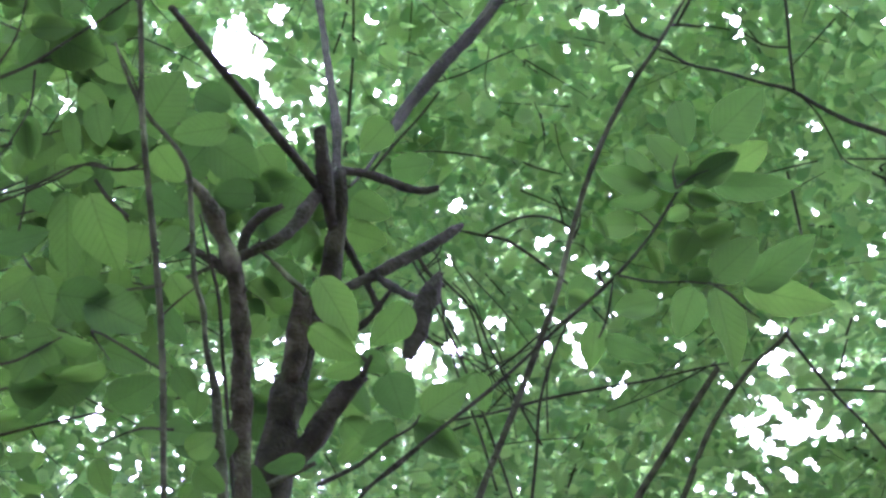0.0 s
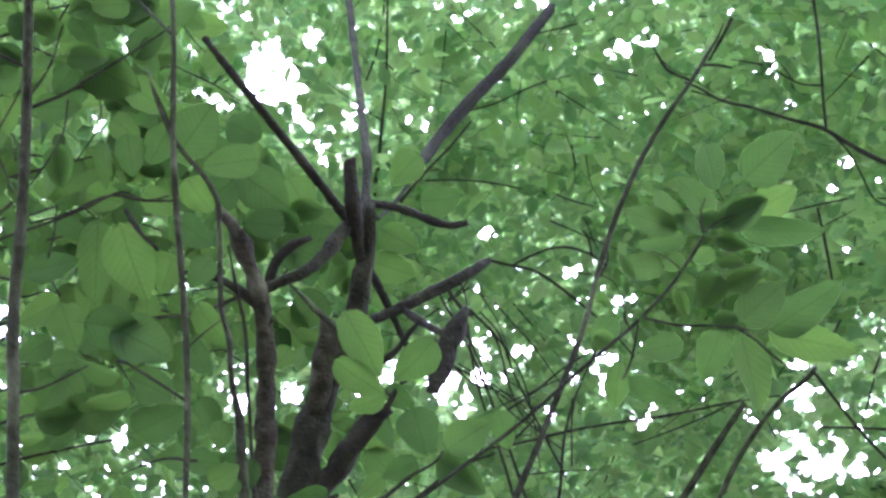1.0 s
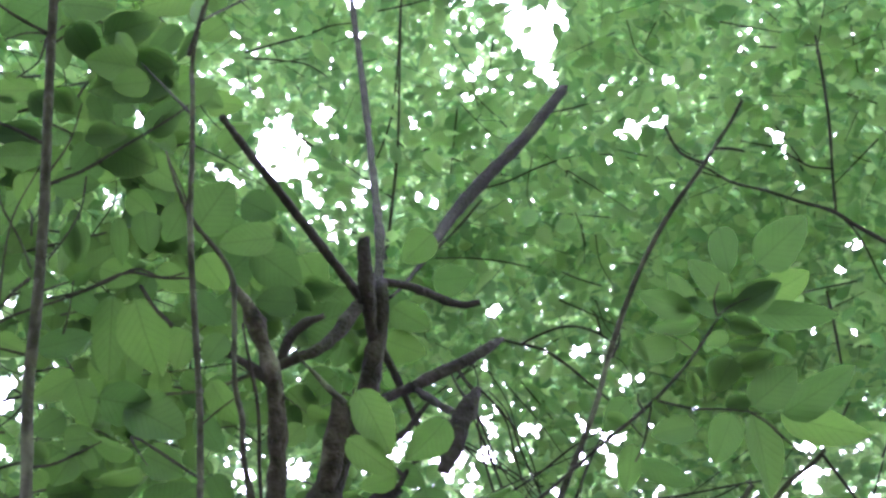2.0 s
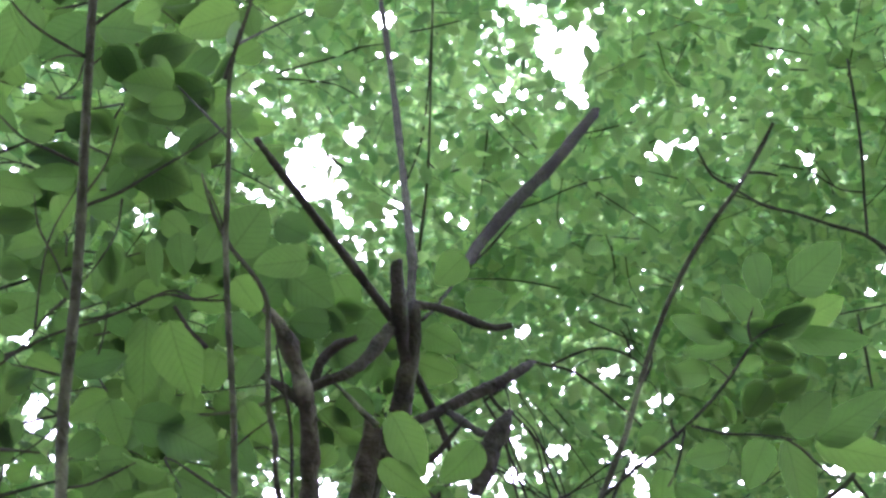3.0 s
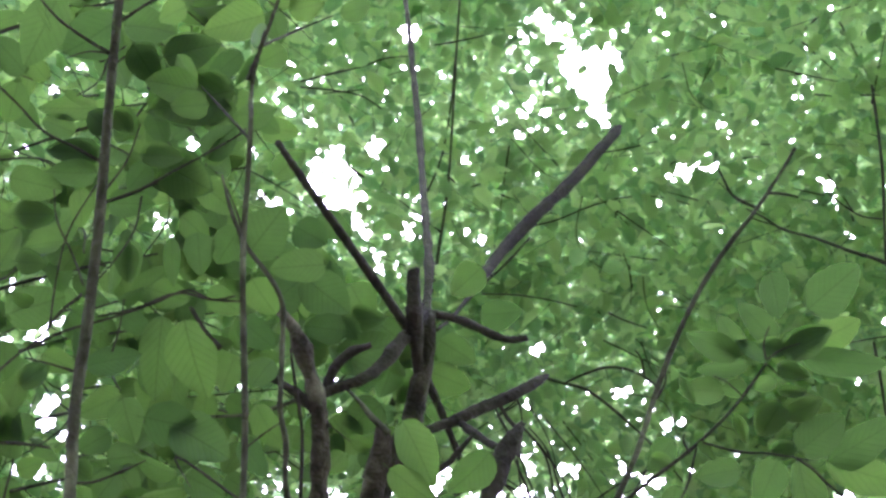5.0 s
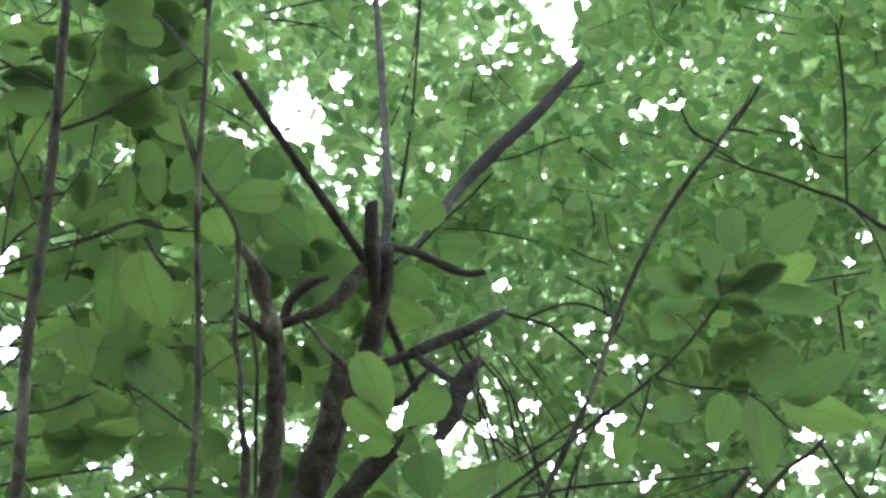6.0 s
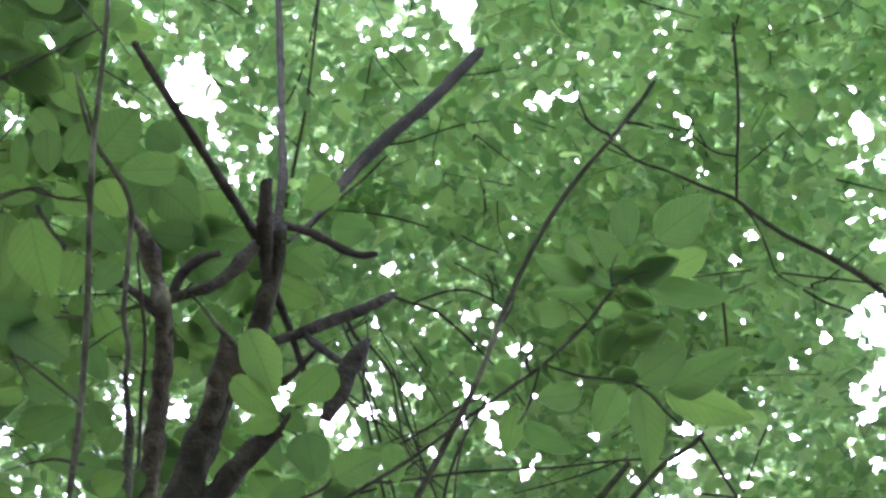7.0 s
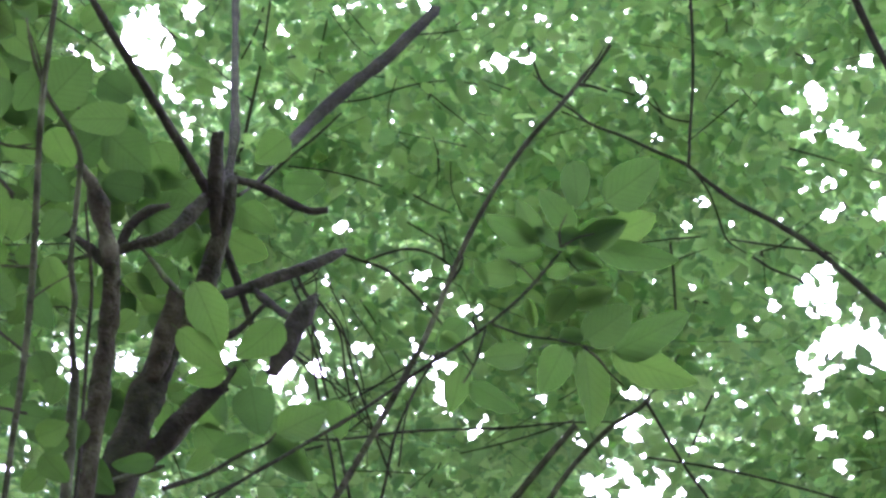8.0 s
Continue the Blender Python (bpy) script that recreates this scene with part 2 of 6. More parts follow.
glints(*(1.87, 6.31, 9.13, 0.068))
glints(*(1.95, 6.27, 9.15, 0.062))
glints(*(2.00, 6.43, 8.99, 0.068))
glints(*(1.71, 6.39, 9.10, 0.062))
glints(*(1.01, 5.71, 9.75, 0.071))
glints(*(1.06, 5.67, 9.77, 0.068))
glints(*(0.83, 5.73, 9.75, 0.071))
thinner(*(2.95, 6.20, 8.89, 0.109), 0.5)
glints(*(-2.16, 6.89, 8.52, 0.068))
glints(*(-2.04, 7.13, 8.30, 0.062))
glints(*(-2.17, 7.32, 8.05, 0.062))
glints(*(-1.97, 7.23, 8.22, 0.056))
glints(*(2.06, 6.98, 8.48, 0.062))
thinner(*(0.40, 7.52, 8.22, 0.451), 0.7)
thinner(*(0.86, 7.52, 8.18, 0.333), 0.75)
thinner(*(-1.45, 7.72, 7.82, 0.568), 0.9)
thinner(*(-0.66, 5.97, 9.59, 0.451), 0.78)
thinner(*(0.40, 5.96, 9.62, 0.333), 0.68)
thinner(*(1.27, 6.17, 9.37, 0.274), 0.78)
thinner(*(-2.08, 6.79, 8.63, 0.421), 0.8)
thinner(*(-0.07, 6.60, 9.11, 0.244), 0.75)
thinner(*(0.66, 7.10, 8.61, 0.362), 0.72)
thinner(*(-0.78, 7.58, 8.11, 0.333), 0.75)
# thinner cones towards the bright right edge of the camera's view
thinner(*(2.90, 6.24, 8.88, 0.324), 0.6)
thinner(*(3.14, 6.82, 8.23, 0.324), 0.5)
# sparkling gaps between the saplings' leaves
opening(*(-2.11, 6.88, 8.55, 0.064))
opening(*(-2.05, 6.84, 8.60, 0.042))
opening(*(-2.04, 7.13, 8.31, 0.053))
opening(*(-2.04, 7.19, 8.24, 0.048))
opening(*(-1.96, 7.08, 8.39, 0.029))
opening(*(-1.80, 7.10, 8.41, 0.024))
opening(*(-1.86, 7.22, 8.26, 0.029))
opening(*(-2.18, 7.33, 8.04, 0.040))
opening(*(-2.07, 7.35, 8.06, 0.040))
opening(*(-1.73, 7.33, 8.18, 0.024))
opening(*(-2.23, 6.68, 8.70, 0.037))
opening(*(-2.10, 6.67, 8.75, 0.019))
opening(*(-2.12, 6.25, 9.11, 0.029))
opening(*(-1.94, 6.16, 9.23, 0.024))
opening(*(-2.05, 5.94, 9.38, 0.034))
opening(*(-1.92, 5.87, 9.47, 0.032))
opening(*(-2.18, 6.15, 9.18, 0.019))
opening(*(-1.99, 5.89, 9.43, 0.019))
opening(*(-1.53, 6.48, 9.06, 0.029))
opening(*(-1.47, 6.51, 9.05, 0.029))
opening(*(-1.36, 6.21, 9.32, 0.042))
opening(*(-1.28, 6.18, 9.36, 0.021))
opening(*(-1.69, 6.01, 9.41, 0.016))
opening(*(-1.16, 5.85, 9.63, 0.027))
opening(*(-1.43, 5.74, 9.66, 0.021))
opening(*(-1.37, 5.77, 9.65, 0.016))
opening(*(-1.00, 5.89, 9.62, 0.019))
opening(*(-0.93, 6.04, 9.51, 0.024))
opening(*(-0.86, 6.51, 9.14, 0.029))
opening(*(-0.96, 6.46, 9.17, 0.019))
opening(*(-1.96, 7.42, 8.01, 0.027))
opening(*(-0.83, 7.46, 8.20, 0.024))
opening(*(-0.59, 7.55, 8.13, 0.037))
opening(*(-1.35, 7.22, 8.39, 0.021))
opening(*(-1.43, 7.65, 7.89, 0.035))
opening(*(-1.61, 7.62, 7.89, 0.029))
opening(*(-0.84, 7.62, 8.04, 0.044))
opening(*(-0.57, 7.58, 8.11, 0.038))
opening(*(-1.12, 7.55, 8.08, 0.018))
opening(*(-1.52, 7.75, 7.75, 0.027))
opening(*(-0.96, 7.72, 7.89, 0.027))
opening(*(-0.83, 7.75, 7.87, 0.024))
opening(*(-1.17, 7.70, 7.88, 0.018))
opening(*(-1.33, 7.75, 7.80, 0.021))
opening(*(-1.69, 7.31, 8.22, 0.018))
opening(*(-0.70, 7.46, 8.24, 0.018))
# the ragged openings beside the bough
opening(*(2.02, 7.37, 8.05, 0.055))
opening(*(2.02, 7.48, 7.92, 0.073))
opening(*(1.99, 7.50, 7.91, 0.055))
opening(*(2.05, 7.50, 7.89, 0.055))
opening(*(2.12, 7.45, 7.92, 0.032))
opening(*(2.12, 7.38, 8.00, 0.021))
opening(*(2.20, 7.37, 7.99, 0.029))
opening(*(2.28, 7.34, 8.00, 0.029))
opening(*(2.28, 7.40, 7.93, 0.024))
opening(*(2.23, 7.49, 7.84, 0.026))
opening(*(2.34, 7.49, 7.80, 0.032))
opening(*(1.91, 7.56, 7.86, 0.029))
opening(*(1.83, 7.54, 7.91, 0.029))
opening(*(1.79, 7.59, 7.86, 0.026))
opening(*(2.10, 7.56, 7.79, 0.024))
opening(*(2.20, 7.55, 7.78, 0.021))
opening(*(1.98, 7.60, 7.79, 0.024))
opening(*(1.90, 7.62, 7.79, 0.029))
opening(*(2.01, 7.63, 7.74, 0.046))
opening(*(2.12, 7.62, 7.72, 0.026))
opening(*(1.91, 7.66, 7.74, 0.029))
opening(*(1.85, 7.71, 7.69, 0.067))
opening(*(1.94, 7.68, 7.70, 0.043))
opening(*(1.93, 7.75, 7.62, 0.055))
opening(*(2.06, 7.67, 7.68, 0.055))
opening(*(2.05, 7.71, 7.63, 0.061))
opening(*(2.11, 7.71, 7.61, 0.061))
opening(*(2.17, 7.68, 7.62, 0.061))
opening(*(2.21, 7.62, 7.68, 0.043))
opening(*(1.98, 7.77, 7.57, 0.049))
opening(*(2.05, 7.78, 7.54, 0.043))
opening(*(2.11, 7.78, 7.52, 0.029))
opening(*(2.18, 7.79, 7.48, 0.043))
opening(*(2.21, 7.73, 7.55, 0.029))
opening(*(2.27, 7.68, 7.60, 0.043))
opening(*(2.31, 7.63, 7.63, 0.032))
opening(*(2.31, 7.69, 7.57, 0.043))
opening(*(2.38, 7.66, 7.57, 0.029))
opening(*(2.44, 7.66, 7.54, 0.024))
opening(*(2.49, 7.63, 7.57, 0.026))
opening(*(1.85, 7.87, 7.48, 0.043))
opening(*(1.90, 7.87, 7.46, 0.029))
opening(*(1.96, 7.84, 7.49, 0.032))
opening(*(2.07, 7.83, 7.46, 0.043))
opening(*(2.08, 7.86, 7.42, 0.032))
opening(*(1.61, 7.93, 7.47, 0.026))
opening(*(1.78, 7.88, 7.49, 0.024))
opening(*(1.76, 7.91, 7.46, 0.024))
opening(*(1.69, 7.93, 7.45, 0.026))
opening(*(1.79, 7.93, 7.43, 0.026))
opening(*(1.91, 7.91, 7.42, 0.026))
opening(*(1.56, 7.85, 7.60, 0.021))
opening(*(1.77, 7.81, 7.59, 0.026))
opening(*(2.36, 7.83, 7.36, 0.018))
opening(*(2.31, 7.86, 7.34, 0.021))
opening(*(2.41, 7.56, 7.69, 0.021))
opening(*(1.48, 7.84, 7.63, 0.018))
opening(*(2.76, 6.07, 9.05, 0.055))
opening(*(2.79, 6.13, 9.00, 0.064))
opening(*(2.77, 6.23, 8.91, 0.049))
opening(*(2.89, 6.20, 8.89, 0.052))
opening(*(2.97, 6.21, 8.86, 0.055))
opening(*(2.66, 6.35, 8.85, 0.029))
opening(*(2.74, 6.36, 8.82, 0.029))
opening(*(2.95, 6.32, 8.76, 0.029))
opening(*(2.98, 6.37, 8.71, 0.029))
opening(*(2.88, 6.40, 8.73, 0.046))
opening(*(2.85, 6.32, 8.81, 0.026))
opening(*(2.90, 6.37, 8.74, 0.024))
opening(*(2.76, 6.46, 8.72, 0.029))
opening(*(2.78, 6.50, 8.67, 0.026))
opening(*(2.90, 6.52, 8.61, 0.043))
opening(*(2.93, 6.50, 8.61, 0.032))
opening(*(2.96, 6.47, 8.63, 0.029))
opening(*(3.06, 6.43, 8.62, 0.026))
opening(*(3.07, 6.46, 8.59, 0.024))
opening(*(3.15, 6.43, 8.58, 0.055))
opening(*(3.15, 6.38, 8.63, 0.029))
opening(*(3.10, 6.25, 8.76, 0.029))
opening(*(3.08, 6.37, 8.67, 0.021))
opening(*(2.65, 6.02, 9.13, 0.026))
opening(*(2.71, 5.96, 9.16, 0.029))
opening(*(2.86, 5.95, 9.11, 0.029))
opening(*(2.93, 5.95, 9.09, 0.029))
opening(*(2.99, 5.89, 9.11, 0.049))
opening(*(2.63, 6.19, 9.00, 0.026))
opening(*(2.91, 6.14, 8.94, 0.021))
opening(*(2.90, 6.73, 8.41, 0.067))
opening(*(2.85, 6.77, 8.38, 0.049))
opening(*(2.82, 6.84, 8.33, 0.052))
opening(*(2.91, 6.80, 8.33, 0.079))
opening(*(2.95, 6.84, 8.27, 0.061))
opening(*(2.88, 6.88, 8.27, 0.043))
opening(*(2.87, 7.05, 8.09, 0.061))
opening(*(2.93, 6.99, 8.12, 0.073))
opening(*(2.99, 6.93, 8.16, 0.073))
opening(*(3.08, 6.89, 8.16, 0.058))
opening(*(3.07, 6.95, 8.10, 0.052))
opening(*(3.16, 6.90, 8.11, 0.073))
opening(*(3.22, 6.94, 8.04, 0.067))
opening(*(3.13, 7.00, 8.02, 0.032))
opening(*(3.17, 6.82, 8.19, 0.032))
opening(*(3.09, 6.81, 8.24, 0.029))
opening(*(2.91, 7.12, 8.00, 0.046))
opening(*(2.94, 7.08, 8.02, 0.043))
opening(*(2.99, 7.04, 8.04, 0.026))
opening(*(2.88, 7.15, 7.97, 0.026))
opening(*(2.86, 7.23, 7.88, 0.046))
opening(*(2.98, 7.16, 7.91, 0.029))
opening(*(2.96, 7.26, 7.80, 0.049))
opening(*(3.03, 7.25, 7.79, 0.024))
opening(*(3.19, 7.20, 7.76, 0.032))
opening(*(3.07, 7.34, 7.66, 0.046))
opening(*(3.13, 7.35, 7.61, 0.029))
opening(*(2.83, 7.15, 8.00, 0.024))
opening(*(3.07, 7.09, 7.95, 0.024))
opening(*(2.83, 7.21, 7.92, 0.024))
opening(*(3.23, 7.10, 7.86, 0.032))
opening(*(2.68, 6.91, 8.31, 0.046))
opening(*(2.74, 6.91, 8.29, 0.029))
opening(*(2.65, 6.86, 8.38, 0.024))
opening(*(2.53, 7.03, 8.24, 0.046))
opening(*(2.61, 6.97, 8.28, 0.029))
opening(*(2.28, 6.63, 8.73, 0.046))
opening(*(2.43, 6.66, 8.65, 0.024))
opening(*(2.46, 6.67, 8.63, 0.021))
opening(*(2.21, 6.73, 8.66, 0.029))
opening(*(2.22, 6.67, 8.71, 0.021))
opening(*(2.26, 6.95, 8.43, 0.026))
opening(*(2.28, 6.91, 8.46, 0.021))
opening(*(2.57, 7.28, 7.96, 0.024))
opening(*(2.49, 6.43, 8.84, 0.024))
opening(*(2.20, 6.22, 9.12, 0.021))
thinner(*(2.04, 7.44, 7.96, 0.221), 0.65)
thinner(*(2.09, 7.71, 7.62, 0.309), 0.62)
thinner(*(1.88, 7.86, 7.49, 0.206), 0.75)
thinner(*(2.89, 6.80, 8.34, 0.221), 0.70)
thinner(*(3.05, 6.96, 8.09, 0.294), 0.65)
thinner(*(2.87, 6.28, 8.83, 0.324), 0.80)
thinner(*(2.93, 7.22, 7.86, 0.206), 0.80)
# the sparkling gaps low between the stems
opening(*(0.45, 7.02, 8.71, 0.036))
opening(*(0.42, 7.03, 8.70, 0.024))
opening(*(0.34, 7.05, 8.68, 0.021))
opening(*(0.40, 7.22, 8.51, 0.033))
opening(*(0.42, 7.24, 8.49, 0.024))
opening(*(0.88, 7.15, 8.54, 0.033))
opening(*(0.92, 7.16, 8.52, 0.030))
opening(*(0.86, 7.18, 8.51, 0.024))
opening(*(0.87, 7.22, 8.47, 0.024))
opening(*(0.94, 7.13, 8.54, 0.018))
opening(*(1.02, 7.10, 8.57, 0.018))
opening(*(1.11, 7.25, 8.40, 0.033))
opening(*(1.14, 7.24, 8.41, 0.030))
opening(*(1.20, 7.24, 8.40, 0.033))
opening(*(1.21, 7.21, 8.42, 0.021))
opening(*(1.04, 7.20, 8.46, 0.024))
opening(*(0.98, 7.25, 8.42, 0.018))
opening(*(0.92, 7.25, 8.42, 0.018))
opening(*(0.64, 7.25, 8.45, 0.018))
opening(*(0.72, 7.16, 8.54, 0.021))
opening(*(0.60, 7.22, 8.49, 0.018))
opening(*(-0.05, 7.51, 8.20, 0.054))
opening(*(-0.01, 7.48, 8.24, 0.036))
opening(*(-0.07, 7.54, 8.17, 0.042))
opening(*(-0.12, 7.60, 8.10, 0.027))
opening(*(-0.10, 7.59, 8.11, 0.027))
opening(*(0.04, 7.65, 8.04, 0.030))
opening(*(0.04, 7.70, 7.98, 0.030))
opening(*(0.14, 7.56, 8.14, 0.033))
opening(*(0.19, 7.59, 8.11, 0.045))
opening(*(0.20, 7.62, 8.07, 0.033))
opening(*(0.25, 7.51, 8.20, 0.036))
opening(*(0.26, 7.55, 8.15, 0.045))
opening(*(0.33, 7.60, 8.09, 0.045))
opening(*(0.30, 7.66, 8.02, 0.036))
opening(*(0.38, 7.54, 8.16, 0.042))
opening(*(0.35, 7.46, 8.25, 0.021))
opening(*(0.41, 7.44, 8.27, 0.039))
opening(*(0.43, 7.47, 8.24, 0.030))
opening(*(0.39, 7.42, 8.29, 0.030))
opening(*(0.45, 7.53, 8.16, 0.024))
opening(*(0.53, 7.56, 8.12, 0.030))
opening(*(0.60, 7.45, 8.25, 0.042))
opening(*(0.66, 7.44, 8.25, 0.033))
opening(*(0.67, 7.46, 8.23, 0.027))
opening(*(0.87, 7.39, 8.28, 0.036))
opening(*(0.91, 7.42, 8.25, 0.030))
opening(*(0.94, 7.44, 8.22, 0.030))
opening(*(0.84, 7.48, 8.19, 0.027))
opening(*(0.88, 7.52, 8.14, 0.024))
opening(*(1.03, 7.45, 8.19, 0.033))
opening(*(1.08, 7.45, 8.18, 0.042))
opening(*(1.13, 7.44, 8.19, 0.024))
opening(*(1.01, 7.49, 8.14, 0.033))
opening(*(1.04, 7.52, 8.10, 0.036))
opening(*(1.06, 7.56, 8.06, 0.042))
opening(*(1.09, 7.57, 8.05, 0.030))
opening(*(1.02, 7.55, 8.07, 0.024))
opening(*(0.77, 7.66, 7.98, 0.033))
opening(*(0.75, 7.64, 8.01, 0.021))
opening(*(0.79, 7.60, 8.05, 0.021))
opening(*(1.22, 7.39, 8.23, 0.030))
opening(*(1.26, 7.39, 8.21, 0.024))
opening(*(1.32, 7.44, 8.15, 0.027))
opening(*(1.58, 7.48, 8.04, 0.033))
opening(*(1.54, 7.48, 8.05, 0.021))
opening(*(1.29, 7.60, 7.97, 0.030))
opening(*(1.27, 7.63, 7.94, 0.030))
opening(*(1.22, 7.67, 7.90, 0.036))
opening(*(1.17, 7.65, 7.93, 0.021))
opening(*(1.54, 7.55, 7.97, 0.030))
opening(*(1.76, 7.58, 7.88, 0.042))
opening(*(1.82, 7.54, 7.91, 0.024))
opening(*(0.26, 7.71, 7.96, 0.021))
opening(*(0.46, 7.39, 8.32, 0.018))
opening(*(0.45, 7.37, 8.35, 0.021))
opening(*(-0.22, 7.59, 8.11, 0.024))
thinner(*(0.84, 7.18, 8.51, 0.206), 0.7)
thinner(*(0.26, 7.58, 8.11, 0.265), 0.6)
thinner(*(0.95, 7.47, 8.18, 0.250), 0.62)
thinner(*(1.26, 7.60, 7.98, 0.221), 0.62)
thinner(*(0.49, 7.51, 8.19, 0.236), 0.7)
# stray pinholes all over the canopy
for k in range(25):
    a, e = radians(GRND.uniform(-22, 30)), radians(GRND.uniform(35, 59))
    opening(10 * math.sin(a) * math.cos(e), 10 * math.cos(a) * math.cos(e), 1.6 + 10 * math.sin(e), GRND.uniform(0.018, 0.028))
SIGHT_GAPS = np.array(SIGHT_GAPS)
CAMERA_SPOT = np.array((0.0, 0.0, 1.6))  # about where the camera stands; the gaps are cut from here


# Which places lie inside any gap cone as seen from the camera.
def in_sight_gap(p, margin=0.0):
    d = p - CAMERA_SPOT
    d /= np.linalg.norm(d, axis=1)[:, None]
    w = SIGHT_GAPS[:, :3] - CAMERA_SPOT
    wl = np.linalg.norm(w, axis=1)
    bound = np.cos(SIGHT_GAPS[:, 3] / wl + margin)
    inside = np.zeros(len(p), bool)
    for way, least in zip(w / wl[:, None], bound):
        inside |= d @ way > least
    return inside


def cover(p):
    """The share of leaves left at each place, by its direction from the camera."""
    d = (p - CAMERA_SPOT) / np.linalg.norm(p - CAMERA_SPOT, axis=1)[:, None]
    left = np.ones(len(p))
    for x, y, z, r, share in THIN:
        w = np.array((x, y, z)) - CAMERA_SPOT
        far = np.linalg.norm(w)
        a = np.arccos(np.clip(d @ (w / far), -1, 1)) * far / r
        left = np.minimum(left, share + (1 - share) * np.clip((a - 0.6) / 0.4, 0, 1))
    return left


# ---- branches and leaves ----
def spline(points, steps):
    """A smooth line through points of x, y, z, radius, that doesn't overshoot where they lie unevenly."""
    p = np.array(points, float)
    h = np.maximum(np.linalg.norm(np.diff(p[:, :3], axis=0), axis=1), 1e-6)
    slope = np.diff(p, axis=0) / h[:, None]
    m = np.concatenate([slope[:1], slope[-1:]]) if len(p) == 2 else np.concatenate(
        [slope[:1], (slope[:-1] * h[1:, None] + slope[1:] * h[:-1, None]) / (h[1:] + h[:-1])[:, None], slope[-1:]])
    out = []
    for k in range(len(h)):
        for u in np.arange(steps) / steps:
            out.append((2 * u ** 3 - 3 * u ** 2 + 1) * p[k] + (u ** 3 - 2 * u ** 2 + u) * h[k] * m[k] + (3 * u ** 2 - 2 * u ** 3) * p[k + 1] + (u ** 3 - u ** 2) * h[k] * m[k + 1])
    out.append(p[-1])
    return np.array(out)


def tube(points, sides=8, steps=5, rough=0.12, cut=False, seed=0):
    """Vertices and faces of a branch: a round, slightly knobbly tube along a smooth line. cut: a splintered end."""
    rows = spline(points, steps)
    rnd = random.Random(seed)
    verts, faces = [], []
    side = None
    lengths = np.concatenate([[0.0], np.cumsum(np.linalg.norm(np.diff(rows[:, :3], axis=0), axis=1))])
    grain = 0.55 / max(rows[:, 3].mean(), 0.003)
    for k, row in enumerate(rows):
        along = lengths[k] * grain
        ahead = Vector(rows[min(k + 1, len(rows) - 1), :3] - rows[max(k - 1, 0), :3]).normalized()
        if side is None:
            side = ahead.orthogonal().normalized()
        side = (side - ahead * side.dot(ahead)).normalized()
        up = ahead.cross(side)
        r = max(row[3] * 0.9, 0.0004)
        swell = 1 + rough * noise.noise((along * 0.7, seed * 3.1, 0.5))
        for s in range(sides):
            a = 2 * math.pi * s / sides
            w = r * swell * (1 + rough * noise.noise((along, 1.6 * math.cos(a) + seed, 1.6 * math.sin(a))) + 0.4 * rough * noise.noise((along * 2.7, 4 * math.cos(a), 4 * math.sin(a) + seed)))
            v = Vector(row[:3]) + (side * math.cos(a) + up * math.sin(a)) * w
            if cut and k == len(rows) - 1:
                v += ahead * r * rnd.uniform(-0.9, 1.1)
            verts.append(v)
    n = len(rows)
    for k in range(n - 1):
        for s in range(sides):
            q = (s + 1) % sides
            faces.append((k * sides + s, k * sides + q, (k + 1) * sides + q, (k + 1) * sides + s))
    faces.append(tuple(range(sides))[::-1])
    verts.append(sum((verts[(n - 1) * sides + s] for s in range(sides)), Vector()) / sides)
    for s in range(sides):
        faces.append(((n - 1) * sides + s, (n - 1) * sides + (s + 1) % sides, len(verts) - 1))
    return verts, faces


SEED = [0]


def attach(ob, parent):
    """Hang a part, shaped in world places, on its thing."""
    ob.parent = parent
    if parent.data is None:
        ob.matrix_parent_inverse = Matrix.Translation(-parent.location)
    return ob


def branch(name, parent, points, mat=BARK, sides=8, steps=5, rough=0.12, cut=False, label=""):
    SEED[0] += 1
    verts, faces = tube(points, sides, steps, rough, cut, SEED[0])
    me = bpy.data.meshes.new(name)
    me.from_pydata([tuple(v) for v in verts], [], faces)
    for f in me.polygons:
        f.use_smooth = True
    me.materials.append(mat)
    ob = attach(new(name, me), parent)
    if label:
        tagged(ob, label)
    return ob


def tree(name, label, base, category="tree", group=""):
    ob = new(name)
    ob.location = base
    ob.empty_display_size = 0.2
    return tagged(ob, label, category, group)


